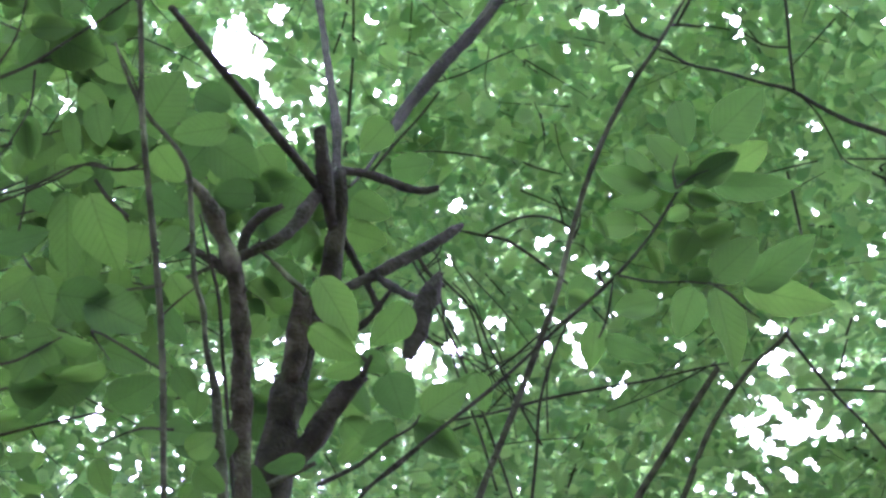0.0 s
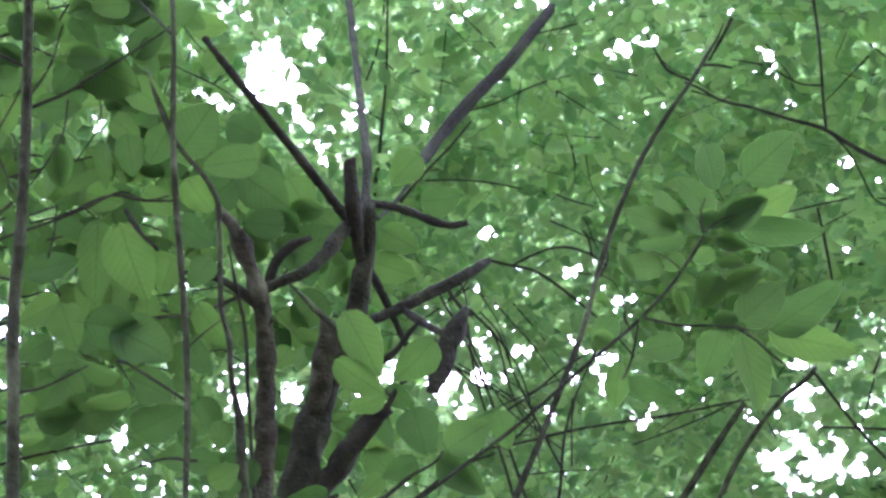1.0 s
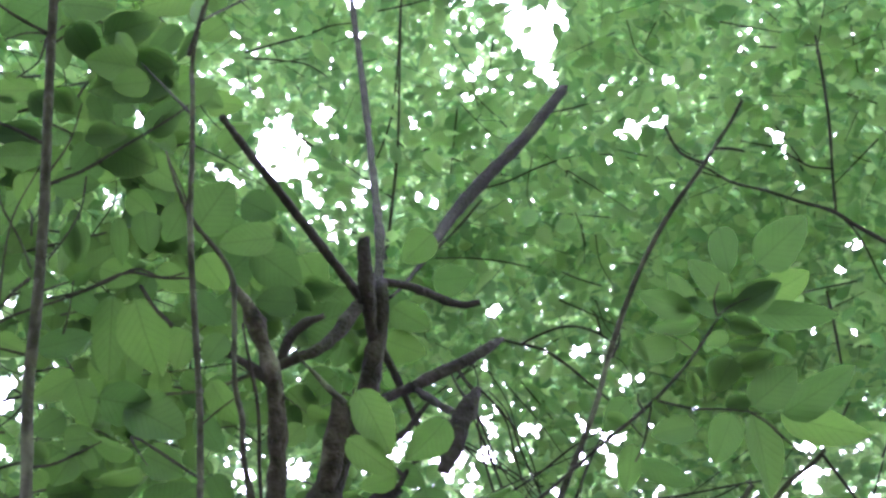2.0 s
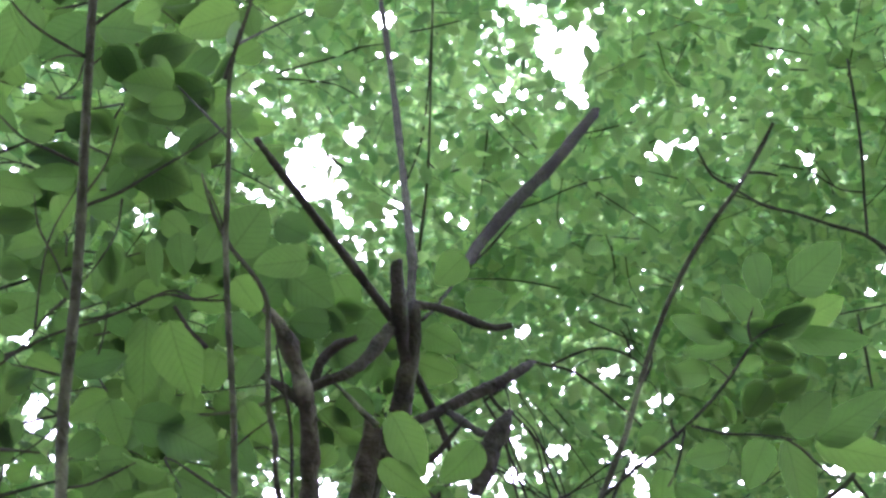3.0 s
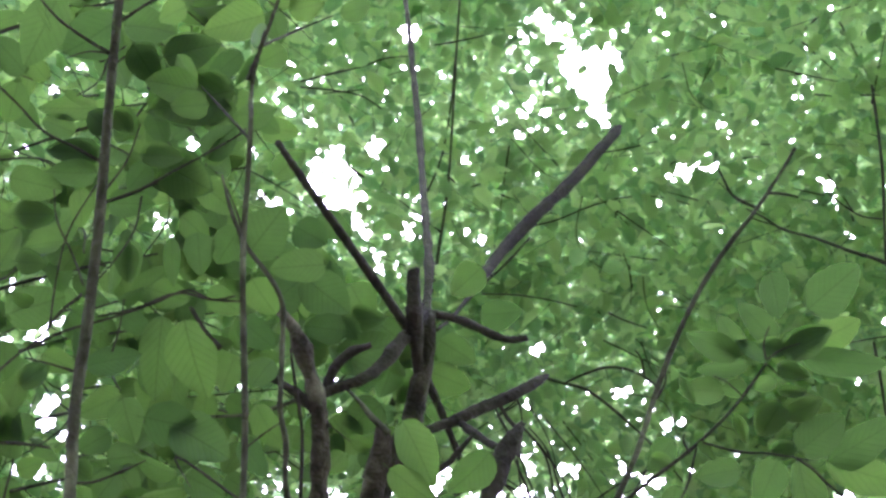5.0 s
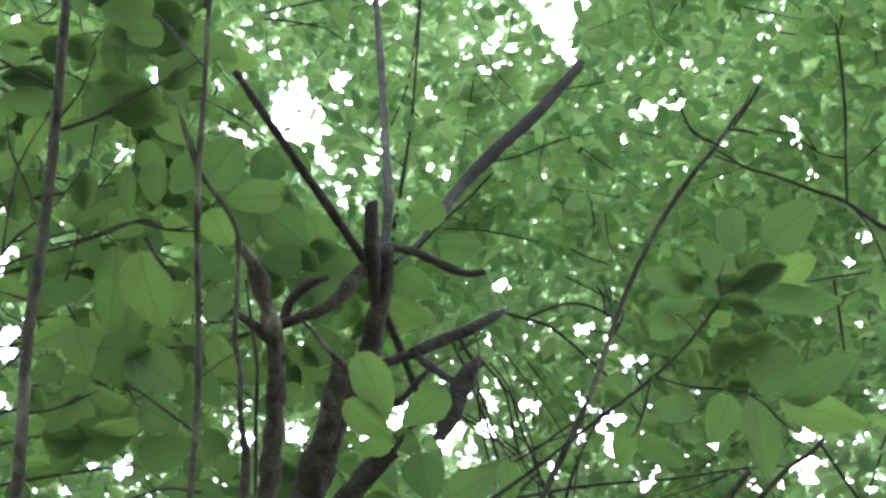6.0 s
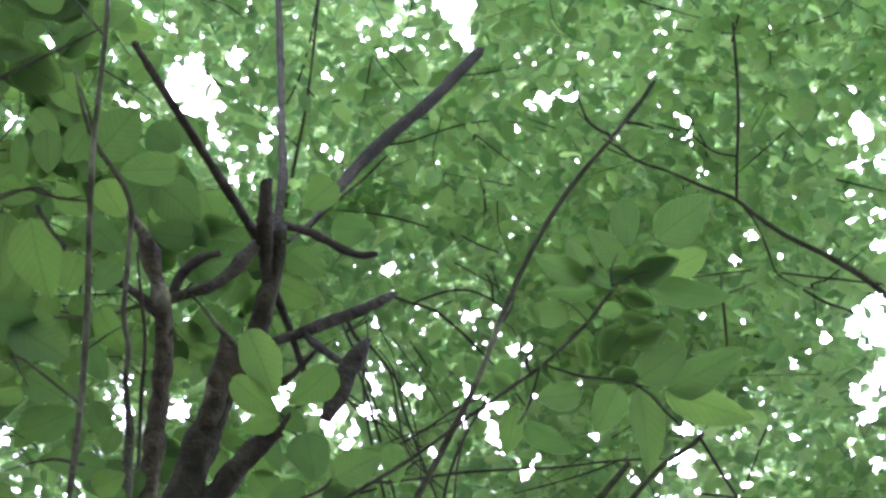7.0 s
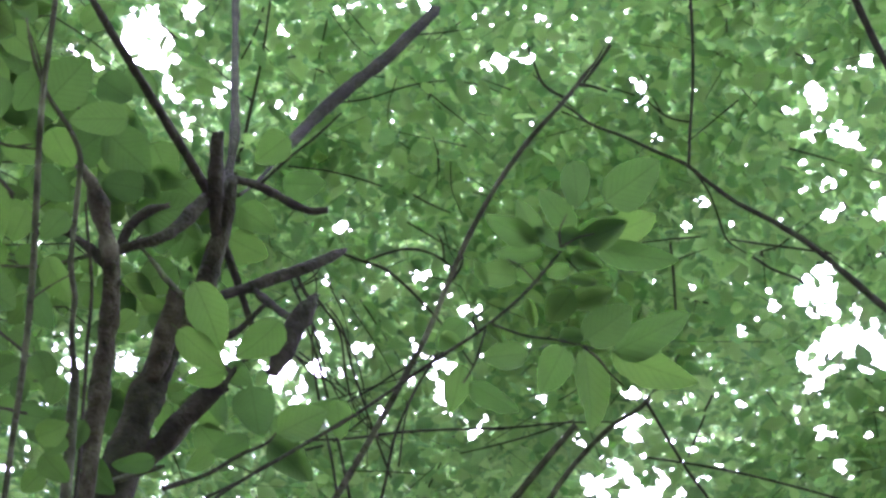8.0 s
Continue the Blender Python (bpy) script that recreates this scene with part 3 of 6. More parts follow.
def leaf_mesh(name, wide, droop, cup, seed):
    """A toothed oval leaf with a short stalk, one unit long and one wide, folded a little along its midrib."""
    rnd = random.Random(seed)
    us = [0.0, 0.02, 0.07, 0.16, 0.28, 0.42, 0.56, 0.7, 0.82, 0.91, 0.97, 1.0]
    verts, faces = [], []
    for u in us:
        half = 0.5 * (u / 0.42) ** (0.5 * wide) * max(0.0, (1 - u) / 0.58) ** (0.84 * wide)
        z = -droop * (u - 0.3) ** 2
        lean = 0.02 * math.sin(5 * u + seed)
        edge = 1 + rnd.uniform(-0.05, 0.05)
        verts.append((u, lean, z))
        verts.append((u + 0.02, lean + half * edge, z + cup * half))
        verts.append((u + 0.02, lean - half * edge, z + cup * half * rnd.uniform(0.6, 1.2)))
        verts.append((u + 0.01, lean + half * 0.55, z + cup * half * 0.35))
        verts.append((u + 0.01, lean - half * 0.55, z + cup * half * 0.35))
    for k in range(len(us) - 1):
        a, b = 5 * k, 5 * (k + 1)
        faces += [(a, b, b + 3, a + 3), (a + 3, b + 3, b + 1, a + 1), (b, a, a + 4, b + 4), (b + 4, a + 4, a + 2, b + 2)]
    n = len(verts)
    verts += [(-0.14, 0.006, 0.01), (-0.14, -0.006, 0.01), (0.02, 0.008, 0), (0.02, -0.008, 0)]
    faces.append((n, n + 1, n + 3, n + 2))
    me = bpy.data.meshes.new(name)
    me.from_pydata(verts, [], faces)
    me.validate()
    for f in me.polygons:
        f.use_smooth = True
    me.materials.append(LEAF_NEAR_SHADED)
    return me


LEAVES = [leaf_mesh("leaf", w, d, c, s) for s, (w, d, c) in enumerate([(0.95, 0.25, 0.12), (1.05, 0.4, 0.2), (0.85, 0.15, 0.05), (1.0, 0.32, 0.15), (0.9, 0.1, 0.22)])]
# leaves are turned to face the camera, so their outlines fit its view
CAMERAWARD = Vector((0.05, -0.66, -0.75))
LRND = random.Random(11)


def leaf(parent, base, tip, width, tilt=14, facing=CAMERAWARD):
    """One leaf from the end of its stalk to its tip."""
    base, tip = Vector(base), Vector(tip)
    along = tip - base
    x = along.normalized()
    z = facing - x * facing.dot(x)
    if z.length < 0.05:
        z = x.orthogonal()
    z = Matrix.Rotation(radians(LRND.gauss(0, tilt)), 3, x) @ z.normalized()
    y = z.cross(x)
    ob = new("leaf", LRND.choice(LEAVES))
    m = Matrix((x * along.length, y * width, z * along.length)).transposed().to_4x4()
    attach(ob, parent).matrix_basis = Matrix.Translation(base) @ m
    return ob


def leaf_pile(parent, base, tip, width, count):
    """Leaves that lie close over one another, so that less light comes through them."""
    base, tip = Vector(base), Vector(tip)
    leaf(parent, base, tip, width, 6)
    for k in range(1, count):
        rise = Vector((LRND.uniform(-0.003, 0.003), 0.005 * k, 0.007 * k))
        half = (tip - base) * 0.54
        mid = (base + tip) / 2 + rise
        leaf(parent, mid - half, mid + half, width * 1.08, 4)


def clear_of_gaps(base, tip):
    """Whether a leaf covers none of the gaps seen from the camera."""
    return not in_sight_gap(np.array([Vector(base).lerp(Vector(tip), u) for u in (0.15, 0.5, 0.85)]), 0.003).any()


def leaf_off_gaps(parent, base, tip, width):
    """A leaf, left out where it would cover a gap seen from the camera."""
    if clear_of_gaps(base, tip):
        leaf(parent, base, tip, width)


def spray(parent, start, end, count, length=0.085, sag=0.03, thick=0.0022, keep=None):
    """A leafy twig: alternate leaves in one flat plane, left and right of it."""
    start, end = Vector(start), Vector(end)
    mid = (start + end) / 2 + Vector((LRND.gauss(0, 0.02), LRND.gauss(0, 0.02), sag))
    twig = branch("twig", parent, [(*start, thick), (*mid, thick * 0.8), (*end, thick * 0.4)], TWIG, 5, 4, 0.1)
    ahead = (end - start).normalized()
    up = Vector((LRND.gauss(0, 0.3), LRND.gauss(0, 0.3), 1)).normalized()
    across = ahead.cross(up).normalized()
    for k in range(count):
        u = 0.15 + 0.85 * k / max(1, count - 1)
        at = start.lerp(mid, u * 2) if u < 0.5 else mid.lerp(end, u * 2 - 1)
        turn = (1 if k % 2 else -1) * LRND.uniform(0.6, 1.2) if k < count - 1 else 0
        way = ahead * math.cos(turn) + across * math.sin(turn) + Vector((0, 0, LRND.gauss(-0.15, 0.2)))
        size = length * LRND.uniform(0.65, 1.15)
        # way bent across the camera's line of sight, against end-on leaves
        way -= CAMERAWARD * way.dot(CAMERAWARD) * 0.65
        way.normalize()
        p = at + way * 0.01
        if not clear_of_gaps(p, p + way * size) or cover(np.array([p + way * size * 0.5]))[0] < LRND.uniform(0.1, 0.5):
            continue
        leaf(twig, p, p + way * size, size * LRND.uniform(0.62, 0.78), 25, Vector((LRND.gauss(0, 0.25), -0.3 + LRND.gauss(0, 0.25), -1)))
    return twig


# ---- the young tree with broken stems ----
young = tree("young_tree", "multi-stemmed young tree with grey-brown bark and broken dead stubs", (-0.35, 1.95, 0))
branch("stem", young, [(-0.211, 2.521, -0.050, 0.0182), (-0.206, 2.433, 0.792, 0.0173), (-0.200, 2.346, 1.634, 0.0164), (-0.194, 2.259, 2.475, 0.0155), (-0.188, 2.171, 3.317, 0.0146), (-0.185, 2.121, 3.379, 0.0154), (-0.183, 2.057, 3.451, 0.0146), (-0.190, 2.007, 3.504, 0.0162), (-0.209, 1.966, 3.544, 0.0154), (-0.230, 1.929, 3.577, 0.0121), (-0.245, 1.915, 3.589, 0.0073)],
       BARK_OLD, 16, 12, 0.34, True, "leaning grey-brown stem with a rotten broken top")
branch("stem", young, [(-0.330, 2.655, -0.050, 0.0420), (-0.284, 2.558, 0.804, 0.0397), (-0.238, 2.461, 1.657, 0.0374), (-0.192, 2.364, 2.511, 0.0351), (-0.146, 2.268, 3.365, 0.0328), (-0.132, 2.249, 3.420, 0.0292), (-0.117, 2.227, 3.479, 0.0266), (-0.096, 2.194, 3.519, 0.0237), (-0.079, 2.170, 3.546, 0.0209), (-0.063, 2.147, 3.572, 0.0190), (-0.054, 2.123, 3.598, 0.0180), (-0.045, 2.094, 3.629, 0.0171), (-0.037, 2.063, 3.660, 0.0152), (-0.033, 2.033, 3.690, 0.0119), (-0.041, 2.138, 3.806, 0.0108), (-0.040, 2.180, 3.972, 0.0090), (-0.050, 2.254, 4.173, 0.0085), (-0.068, 2.422, 4.554, 0.0084), (-0.091, 2.558, 4.955, 0.0087), (-0.137, 2.717, 5.577, 0.0064)],
       BARK_SHADED, 16, 12, 0.28, False, "main grey-brown stem running up out of sight")
branch("dead_branch", young, [(-0.188, 2.018, 3.525, 0.0100), (-0.159, 2.011, 3.536, 0.0091), (-0.127, 2.011, 3.553, 0.0096), (-0.102, 2.018, 3.589, 0.0106), (-0.083, 2.023, 3.628, 0.0117), (-0.069, 2.030, 3.663, 0.0113)], BARK_SHADED, 12, 8, 0.25, True, "curved dead branch, leaf shading put into its colour")
branch("dead_branch", young, [(-0.119, 2.217, 3.460, 0.0114), (-0.109, 2.179, 3.505, 0.0236), (-0.101, 2.153, 3.534, 0.0236), (-0.097, 2.132, 3.557, 0.0198)], BARK_OLD, 14, 8, 0.3, True, "broken top of a stem")
branch("dead_branch", young, [(-0.043, 2.094, 3.629, 0.0076), (-0.051, 2.057, 3.652, 0.0113), (-0.055, 2.020, 3.674, 0.0127), (-0.058, 1.982, 3.695, 0.0127), (-0.060, 1.954, 3.722, 0.0103)], BARK_DEAD, 14, 8, 0.3, True, "upright rotten stump")
branch("dead_branch", young, [(-0.170, 2.296, 3.322, 0.0168), (-0.138, 2.282, 3.344, 0.0185), (-0.099, 2.262, 3.373, 0.0193), (-0.064, 2.232, 3.411, 0.0193), (-0.037, 2.212, 3.436, 0.0185), (-0.015, 2.201, 3.449, 0.0126)], BARK_DEAD, 12, 5, 0.25, True, "rotten broken fork")
branch("limb", young, [(-0.161, 2.254, 3.296, 0.0058), (-0.119, 2.245, 3.311, 0.0054), (-0.086, 2.238, 3.322, 0.0037)], BARK, 8, 4)
branch("limb", young, [(-0.176, 2.036, 3.475, 0.0081), (-0.200, 2.011, 3.498, 0.0089), (-0.227, 1.995, 3.512, 0.0073), (-0.262, 1.980, 3.522, 0.0057), (-0.313, 1.973, 3.522, 0.0028)], BARK_DEAD, 8, 5, 0.2)
branch("limb", young, [(-0.182, 2.035, 3.548, 0.0066), (-0.169, 2.010, 3.574, 0.0091), (-0.151, 1.997, 3.589, 0.0082), (-0.118, 1.988, 3.600, 0.0049)], BARK_DEAD, 8, 5, 0.2, True)
branch("limb", young, [(-0.087, 2.079, 3.509, 0.0058), (-0.115, 2.060, 3.527, 0.0049), (-0.130, 2.048, 3.539, 0.0037), (-0.158, 2.028, 3.557, 0.0025)], BARK, 8, 4)
branch("limb", young, [(-0.184, 2.016, 3.534, 0.0049), (-0.281, 2.036, 3.502, 0.0033), (-0.370, 2.034, 3.489, 0.0025), (-0.473, 2.030, 3.469, 0.0016)], BARK, 6, 4)
branch("stem", young, [(-0.203, 2.538, -0.050, 0.0119), (-0.204, 2.426, 0.762, 0.0112), (-0.205, 2.313, 1.574, 0.0105), (-0.205, 2.201, 2.386, 0.0097), (-0.206, 2.088, 3.197, 0.0090), (-0.209, 2.051, 3.245, 0.0085), (-0.210, 2.019, 3.283, 0.0068), (-0.217, 1.982, 3.307, 0.0047), (-0.211, 1.853, 3.282, 0.0044), (-0.213, 1.768, 3.262, 0.0040), (-0.213, 1.714, 3.318, 0.0038), (-0.217, 1.670, 3.360, 0.0038), (-0.227, 1.656, 3.372, 0.0036), (-0.264, 1.617, 3.402, 0.0032), (-0.282, 1.583, 3.428, 0.0027), (-0.294, 1.550, 3.455, 0.0017)], BARK, 8, 5, 0.1, False, "slender grey stem")
branch("stem", young, [(-0.168, 2.618, -0.050, 0.0052), (-0.175, 2.493, 0.770, 0.0048), (-0.182, 2.367, 1.589, 0.0043), (-0.189, 2.242, 2.409, 0.0039), (-0.196, 2.116, 3.228, 0.0034), (-0.199, 2.058, 3.300, 0.0034), (-0.200, 1.999, 3.331, 0.0032), (-0.194, 1.913, 3.315, 0.0031), (-0.192, 1.813, 3.294, 0.0029), (-0.200, 1.771, 3.319, 0.0026), (-0.206, 1.745, 3.344, 0.0017)], BARK_DEAD, 6, 5)

# dead limbs of the young tree
branch("dead_branch", young, [(-0.252, 1.704, 3.713, 0.0053), (-0.231, 1.758, 3.726, 0.0063), (-0.213, 1.808, 3.740, 0.0069), (-0.171, 1.883, 3.735, 0.0074), (-0.128, 1.957, 3.727, 0.0080), (-0.092, 2.024, 3.724, 0.0081), (-0.066, 2.081, 3.727, 0.0083), (-0.037, 2.153, 3.697, 0.0078), (-0.021, 2.184, 3.680, 0.0074), (-0.001, 2.222, 3.654, 0.0069), (0.022, 2.265, 3.622, 0.0049)], BARK_DEAD, 12, 6, 0.16, True, "straight dead branch lodged across the stems")
branch("dead_branch", young, [(-0.022, 2.135, 3.787, 0.0030), (0.001, 2.208, 3.895, 0.0036), (0.024, 2.275, 4.007, 0.0043), (0.047, 2.337, 4.124, 0.0067), (0.063, 2.409, 4.230, 0.0117), (0.097, 2.462, 4.353, 0.0139), (0.162, 2.494, 4.492, 0.0150), (0.233, 2.526, 4.628, 0.0148), (0.296, 2.554, 4.765, 0.0140), (0.349, 2.591, 4.894, 0.0124)], BARK_DEAD_SHADED, 12, 6, 0.14, True, "thick straight dead limb")
branch("dead_branch", young, [(-0.031, 2.033, 3.717, 0.0072), (0.004, 2.035, 3.710, 0.0076), (0.034, 2.040, 3.700, 0.0081), (0.062, 2.046, 3.688, 0.0076), (0.091, 2.047, 3.679, 0.0067), (0.115, 2.041, 3.678, 0.0052)], BARK_DEAD, 10, 6, 0.18, True)
branch("dead_branch", young, [(-0.058, 2.186, 3.604, 0.0077), (-0.027, 2.194, 3.628, 0.0092), (0.007, 2.201, 3.652, 0.0103), (0.046, 2.203, 3.681, 0.0108), (0.085, 2.206, 3.707, 0.0109), (0.120, 2.208, 3.734, 0.0100), (0.141, 2.214, 3.757, 0.0086), (0.156, 2.223, 3.777, 0.0046)], BARK_DEAD, 12, 7, 0.22, True, "dead limb with peeling bark")
branch("dead_branch", young, [(0.052, 2.080, 3.378, 0.0116), (0.062, 2.073, 3.404, 0.0152), (0.073, 2.064, 3.431, 0.0189), (0.084, 2.053, 3.461, 0.0162), (0.097, 2.046, 3.485, 0.0100), (0.107, 2.044, 3.505, 0.0055)], BARK_DEAD, 12, 8, 0.32, True, "rotten stump of a limb")
branch("dead_branch", young, [(0.014, 2.206, 3.656, 0.0059), (0.034, 2.179, 3.612, 0.0077), (0.056, 2.152, 3.567, 0.0081), (0.077, 2.123, 3.524, 0.0065)], BARK_DEAD, 8, 5, 0.2)
branch("dead_branch", young, [(-0.037, 2.192, 3.523, 0.0057), (0.001, 2.176, 3.542, 0.0062), (0.019, 2.161, 3.558, 0.0052), (0.036, 2.147, 3.573, 0.0033)], BARK_DEAD, 8, 5, 0.2)
branch("twig", young, [(0.069, 2.220, 3.714, 0.0020), (0.080, 2.225, 3.683, 0.0025), (0.107, 2.241, 3.640, 0.0020), (0.122, 2.245, 3.611, 0.0015)], TWIG, 6, 4)
branch("twig", young, [(0.102, 2.208, 3.725, 0.0015), (0.112, 2.208, 3.688, 0.0015), (0.115, 2.210, 3.649, 0.0015)], TWIG, 6, 4)

# leaves hanging in front of its stems
leaf(young, (-0.060, 1.773, 3.252), (-0.015, 1.828, 3.192), 0.052)
leaf(young, (-0.074, 1.814, 3.206), (-0.013, 1.846, 3.172), 0.040)
leaf(young, (0.053, 1.799, 3.225), (0.005, 1.836, 3.183), 0.052)
leaf(young, (0.023, 1.894, 3.194), (0.040, 1.933, 3.147), 0.055)
leaf(young, (0.064, 1.930, 3.149), (0.122, 1.905, 3.176), 0.050)
leaf(young, (0.135, 1.934, 3.219), (0.148, 1.967, 3.179), 0.034)
leaf_pile(young, (0.054, 1.937, 3.141), (0.109, 1.964, 3.105), 0.040, 2)
leaf(young, (0.029, 1.937, 3.142), (-0.016, 1.951, 3.123), 0.036)
leaf(young, (-0.016, 1.987, 3.159), (-0.048, 2.004, 3.136), 0.031)
leaf(young, (-0.092, 2.076, 3.204), (-0.149, 2.081, 3.193), 0.029)
leaf(young, (-0.011, 1.922, 3.238), (-0.060, 1.933, 3.223), 0.032)
leaf(young, (-0.011, 1.914, 3.246), (0.025, 1.932, 3.225), 0.032)
leaf(young, (0.049, 2.172, 3.980), (-0.001, 2.208, 3.947), 0.058)
leaf(young, (0.046, 2.300, 3.998), (0.122, 2.296, 3.999), 0.060)
leaf(young, (-0.021, 2.263, 3.895), (0.041, 2.289, 3.869), 0.055)
leaf(young, (-0.033, 2.301, 3.856), (0.034, 2.320, 3.838), 0.055)
leaf(young, (-0.004, 2.311, 3.987), (-0.034, 2.361, 3.938), 0.049)
leaf(young, (-0.160, 2.043, 3.684), (-0.223, 2.036, 3.684), 0.048)
leaf(young, (-0.077, 2.197, 3.818), (-0.130, 2.168, 3.843), 0.053)
leaf(young, (-0.147, 2.160, 3.709), (-0.188, 2.127, 3.739), 0.053)
leaf(young, (-0.109, 2.266, 3.747), (-0.166, 2.293, 3.714), 0.064)
leaf(young, (-0.192, 2.279, 3.727), (-0.140, 2.320, 3.687), 0.058)
leaf(young, (-0.156, 2.170, 3.552), (-0.183, 2.191, 3.527), 0.036)
leaf(young, (-0.299, 2.084, 3.767), (-0.226, 2.046, 3.811), 0.064)
leaf(young, (-0.217, 2.115, 3.885), (-0.184, 2.164, 3.843), 0.064)
leaf(young, (-0.173, 2.193, 3.954), (-0.135, 2.243, 3.909), 0.066)
leaf(young, (-0.262, 1.983, 3.297), (-0.234, 2.020, 3.259), 0.034)
leaf(young, (-0.193, 2.323, 3.527), (-0.161, 2.359, 3.487), 0.044)
branch("twig", young, [(-0.003, 1.862, 3.185, 0.0032), (-0.037, 1.841, 3.207, 0.0021), (-0.064, 1.821, 3.229, 0.0018), (-0.065, 1.787, 3.265, 0.0014)], TWIG, 5, 4)
branch("twig", young, [(-0.075, 1.980, 3.084, 0.0043), (-0.017, 1.966, 3.105, 0.0036), (0.020, 1.949, 3.126, 0.0029), (0.054, 1.937, 3.142, 0.0022), (0.061, 1.930, 3.150, 0.0014)], TWIG, 6, 4)
branch("twig", young, [(-0.012, 1.935, 3.222, 0.0052), (0.008, 1.913, 3.248, 0.0033), (0.049, 1.899, 3.263, 0.0022), (0.057, 1.872, 3.292, 0.0015)], TWIG, 6, 4)

spray(young, (-0.210, 2.311, 3.804), (-0.101, 2.347, 3.918), 11, 0.068)
spray(young, (-0.203, 2.276, 3.695), (-0.100, 2.453, 3.806), 11, 0.068)
spray(young, (-0.140, 2.332, 3.931), (-0.044, 2.460, 3.946), 11, 0.068)
spray(young, (-0.184, 2.359, 4.042), (-0.292, 2.363, 4.165), 11, 0.068)
spray(young, (-0.166, 2.361, 3.602), (-0.060, 2.487, 3.613), 11, 0.068)
spray(young, (-0.178, 2.331, 3.929), (-0.303, 2.367, 4.022), 11, 0.068)
spray(young, (-0.126, 2.330, 3.486), (-0.237, 2.414, 3.531), 11, 0.068)
spray(young, (-0.037, 2.211, 3.476), (0.098, 2.243, 3.436), 11, 0.068)

# ---- the sapling with the straight stem, and its leafy twigs ----
sap1 = tree("sapling", "slim upright sapling with smooth grey stem and overlapping leaves", (-0.62, 1.65, 0), group="saplings")
branch("stem", sap1, [(-0.460, 2.171, -0.050, 0.0112), (-0.458, 2.084, 0.716, 0.0107), (-0.455, 1.997, 1.482, 0.0101), (-0.453, 1.909, 2.249, 0.0096), (-0.451, 1.822, 3.015, 0.0090), (-0.449, 1.751, 3.101, 0.0083), (-0.448, 1.688, 3.172, 0.0083), (-0.437, 1.614, 3.251, 0.0076), (-0.428, 1.536, 3.327, 0.0073), (-0.423, 1.474, 3.381, 0.0069), (-0.415, 1.385, 3.453, 0.0062), (-0.407, 1.314, 3.505, 0.0059), (-0.399, 1.232, 3.561, 0.0048), (-0.391, 1.119, 3.629, 0.0031)], BARK, 10, 5, 0.08)
branch("twig", sap1, [(-0.408, 1.343, 3.485, 0.0028), (-0.379, 1.329, 3.501, 0.0021), (-0.354, 1.319, 3.512, 0.0017), (-0.308, 1.301, 3.533, 0.0010)], TWIG, 6, 4)
branch("twig", sap1, [(-0.417, 1.372, 3.461, 0.0028), (-0.449, 1.354, 3.468, 0.0024), (-0.480, 1.331, 3.476, 0.0021), (-0.505, 1.303, 3.489, 0.0017), (-0.524, 1.279, 3.501, 0.0010)], TWIG, 6, 4)
branch("twig", sap1, [(-0.417, 1.372, 3.461, 0.0017), (-0.442, 1.368, 3.459, 0.0014), (-0.468, 1.372, 3.450, 0.0010)], TWIG, 6, 4)
branch("twig", sap1, [(-0.416, 1.364, 3.443, 0.0017), (-0.426, 1.385, 3.425, 0.0014), (-0.452, 1.397, 3.409, 0.0010)], TWIG, 6, 4)
branch("twig", sap1, [(-0.426, 1.474, 3.380, 0.0028), (-0.457, 1.457, 3.386, 0.0024), (-0.492, 1.439, 3.391, 0.0021), (-0.521, 1.412, 3.405, 0.0017), (-0.552, 1.383, 3.418, 0.0014)], TWIG, 6, 4)
branch("twig", sap1, [(-0.430, 1.531, 3.371, 0.0028), (-0.386, 1.523, 3.388, 0.0025), (-0.342, 1.507, 3.410, 0.0021), (-0.301, 1.492, 3.429, 0.0018), (-0.253, 1.469, 3.456, 0.0014), (-0.239, 1.450, 3.472, 0.0011)], TWIG, 6, 4)
branch("twig", sap1, [(-0.383, 1.529, 3.384, 0.0018), (-0.391, 1.560, 3.354, 0.0014), (-0.407, 1.579, 3.334, 0.0014), (-0.430, 1.599, 3.310, 0.0011)], TWIG, 6, 4)
branch("twig", sap1, [(-0.430, 1.532, 3.396, 0.0018), (-0.406, 1.508, 3.422, 0.0014), (-0.389, 1.472, 3.455, 0.0011)], TWIG, 6, 4)
branch("twig", sap1, [(-0.434, 1.550, 3.243, 0.0017), (-0.446, 1.524, 3.264, 0.0017), (-0.467, 1.487, 3.292, 0.0014), (-0.470, 1.461, 3.313, 0.0010)], TWIG, 6, 4)
branch("twig", sap1, [(-0.435, 1.557, 3.236, 0.0027), (-0.457, 1.568, 3.219, 0.0024), (-0.479, 1.586, 3.195, 0.0020), (-0.516, 1.604, 3.166, 0.0020), (-0.553, 1.625, 3.131, 0.0017)], TWIG, 6, 4)
branch("twig", sap1, [(-0.471, 1.581, 3.203, 0.0017), (-0.464, 1.536, 3.248, 0.0014), (-0.454, 1.503, 3.280, 0.0014), (-0.422, 1.462, 3.324, 0.0010)], TWIG, 6, 4)
branch("twig", sap1, [(-0.537, 1.701, 3.280, 0.0029), (-0.483, 1.689, 3.308, 0.0025), (-0.429, 1.684, 3.328, 0.0022), (-0.373, 1.675, 3.349, 0.0018), (-0.332, 1.667, 3.365, 0.0018), (-0.303, 1.678, 3.360, 0.0018), (-0.275, 1.676, 3.366, 0.0014)], TWIG, 6, 4)
branch("twig", sap1, [(-0.460, 1.691, 3.240, 0.0021), (-0.486, 1.682, 3.242, 0.0018), (-0.519, 1.672, 3.242, 0.0014)], TWIG, 6, 4)
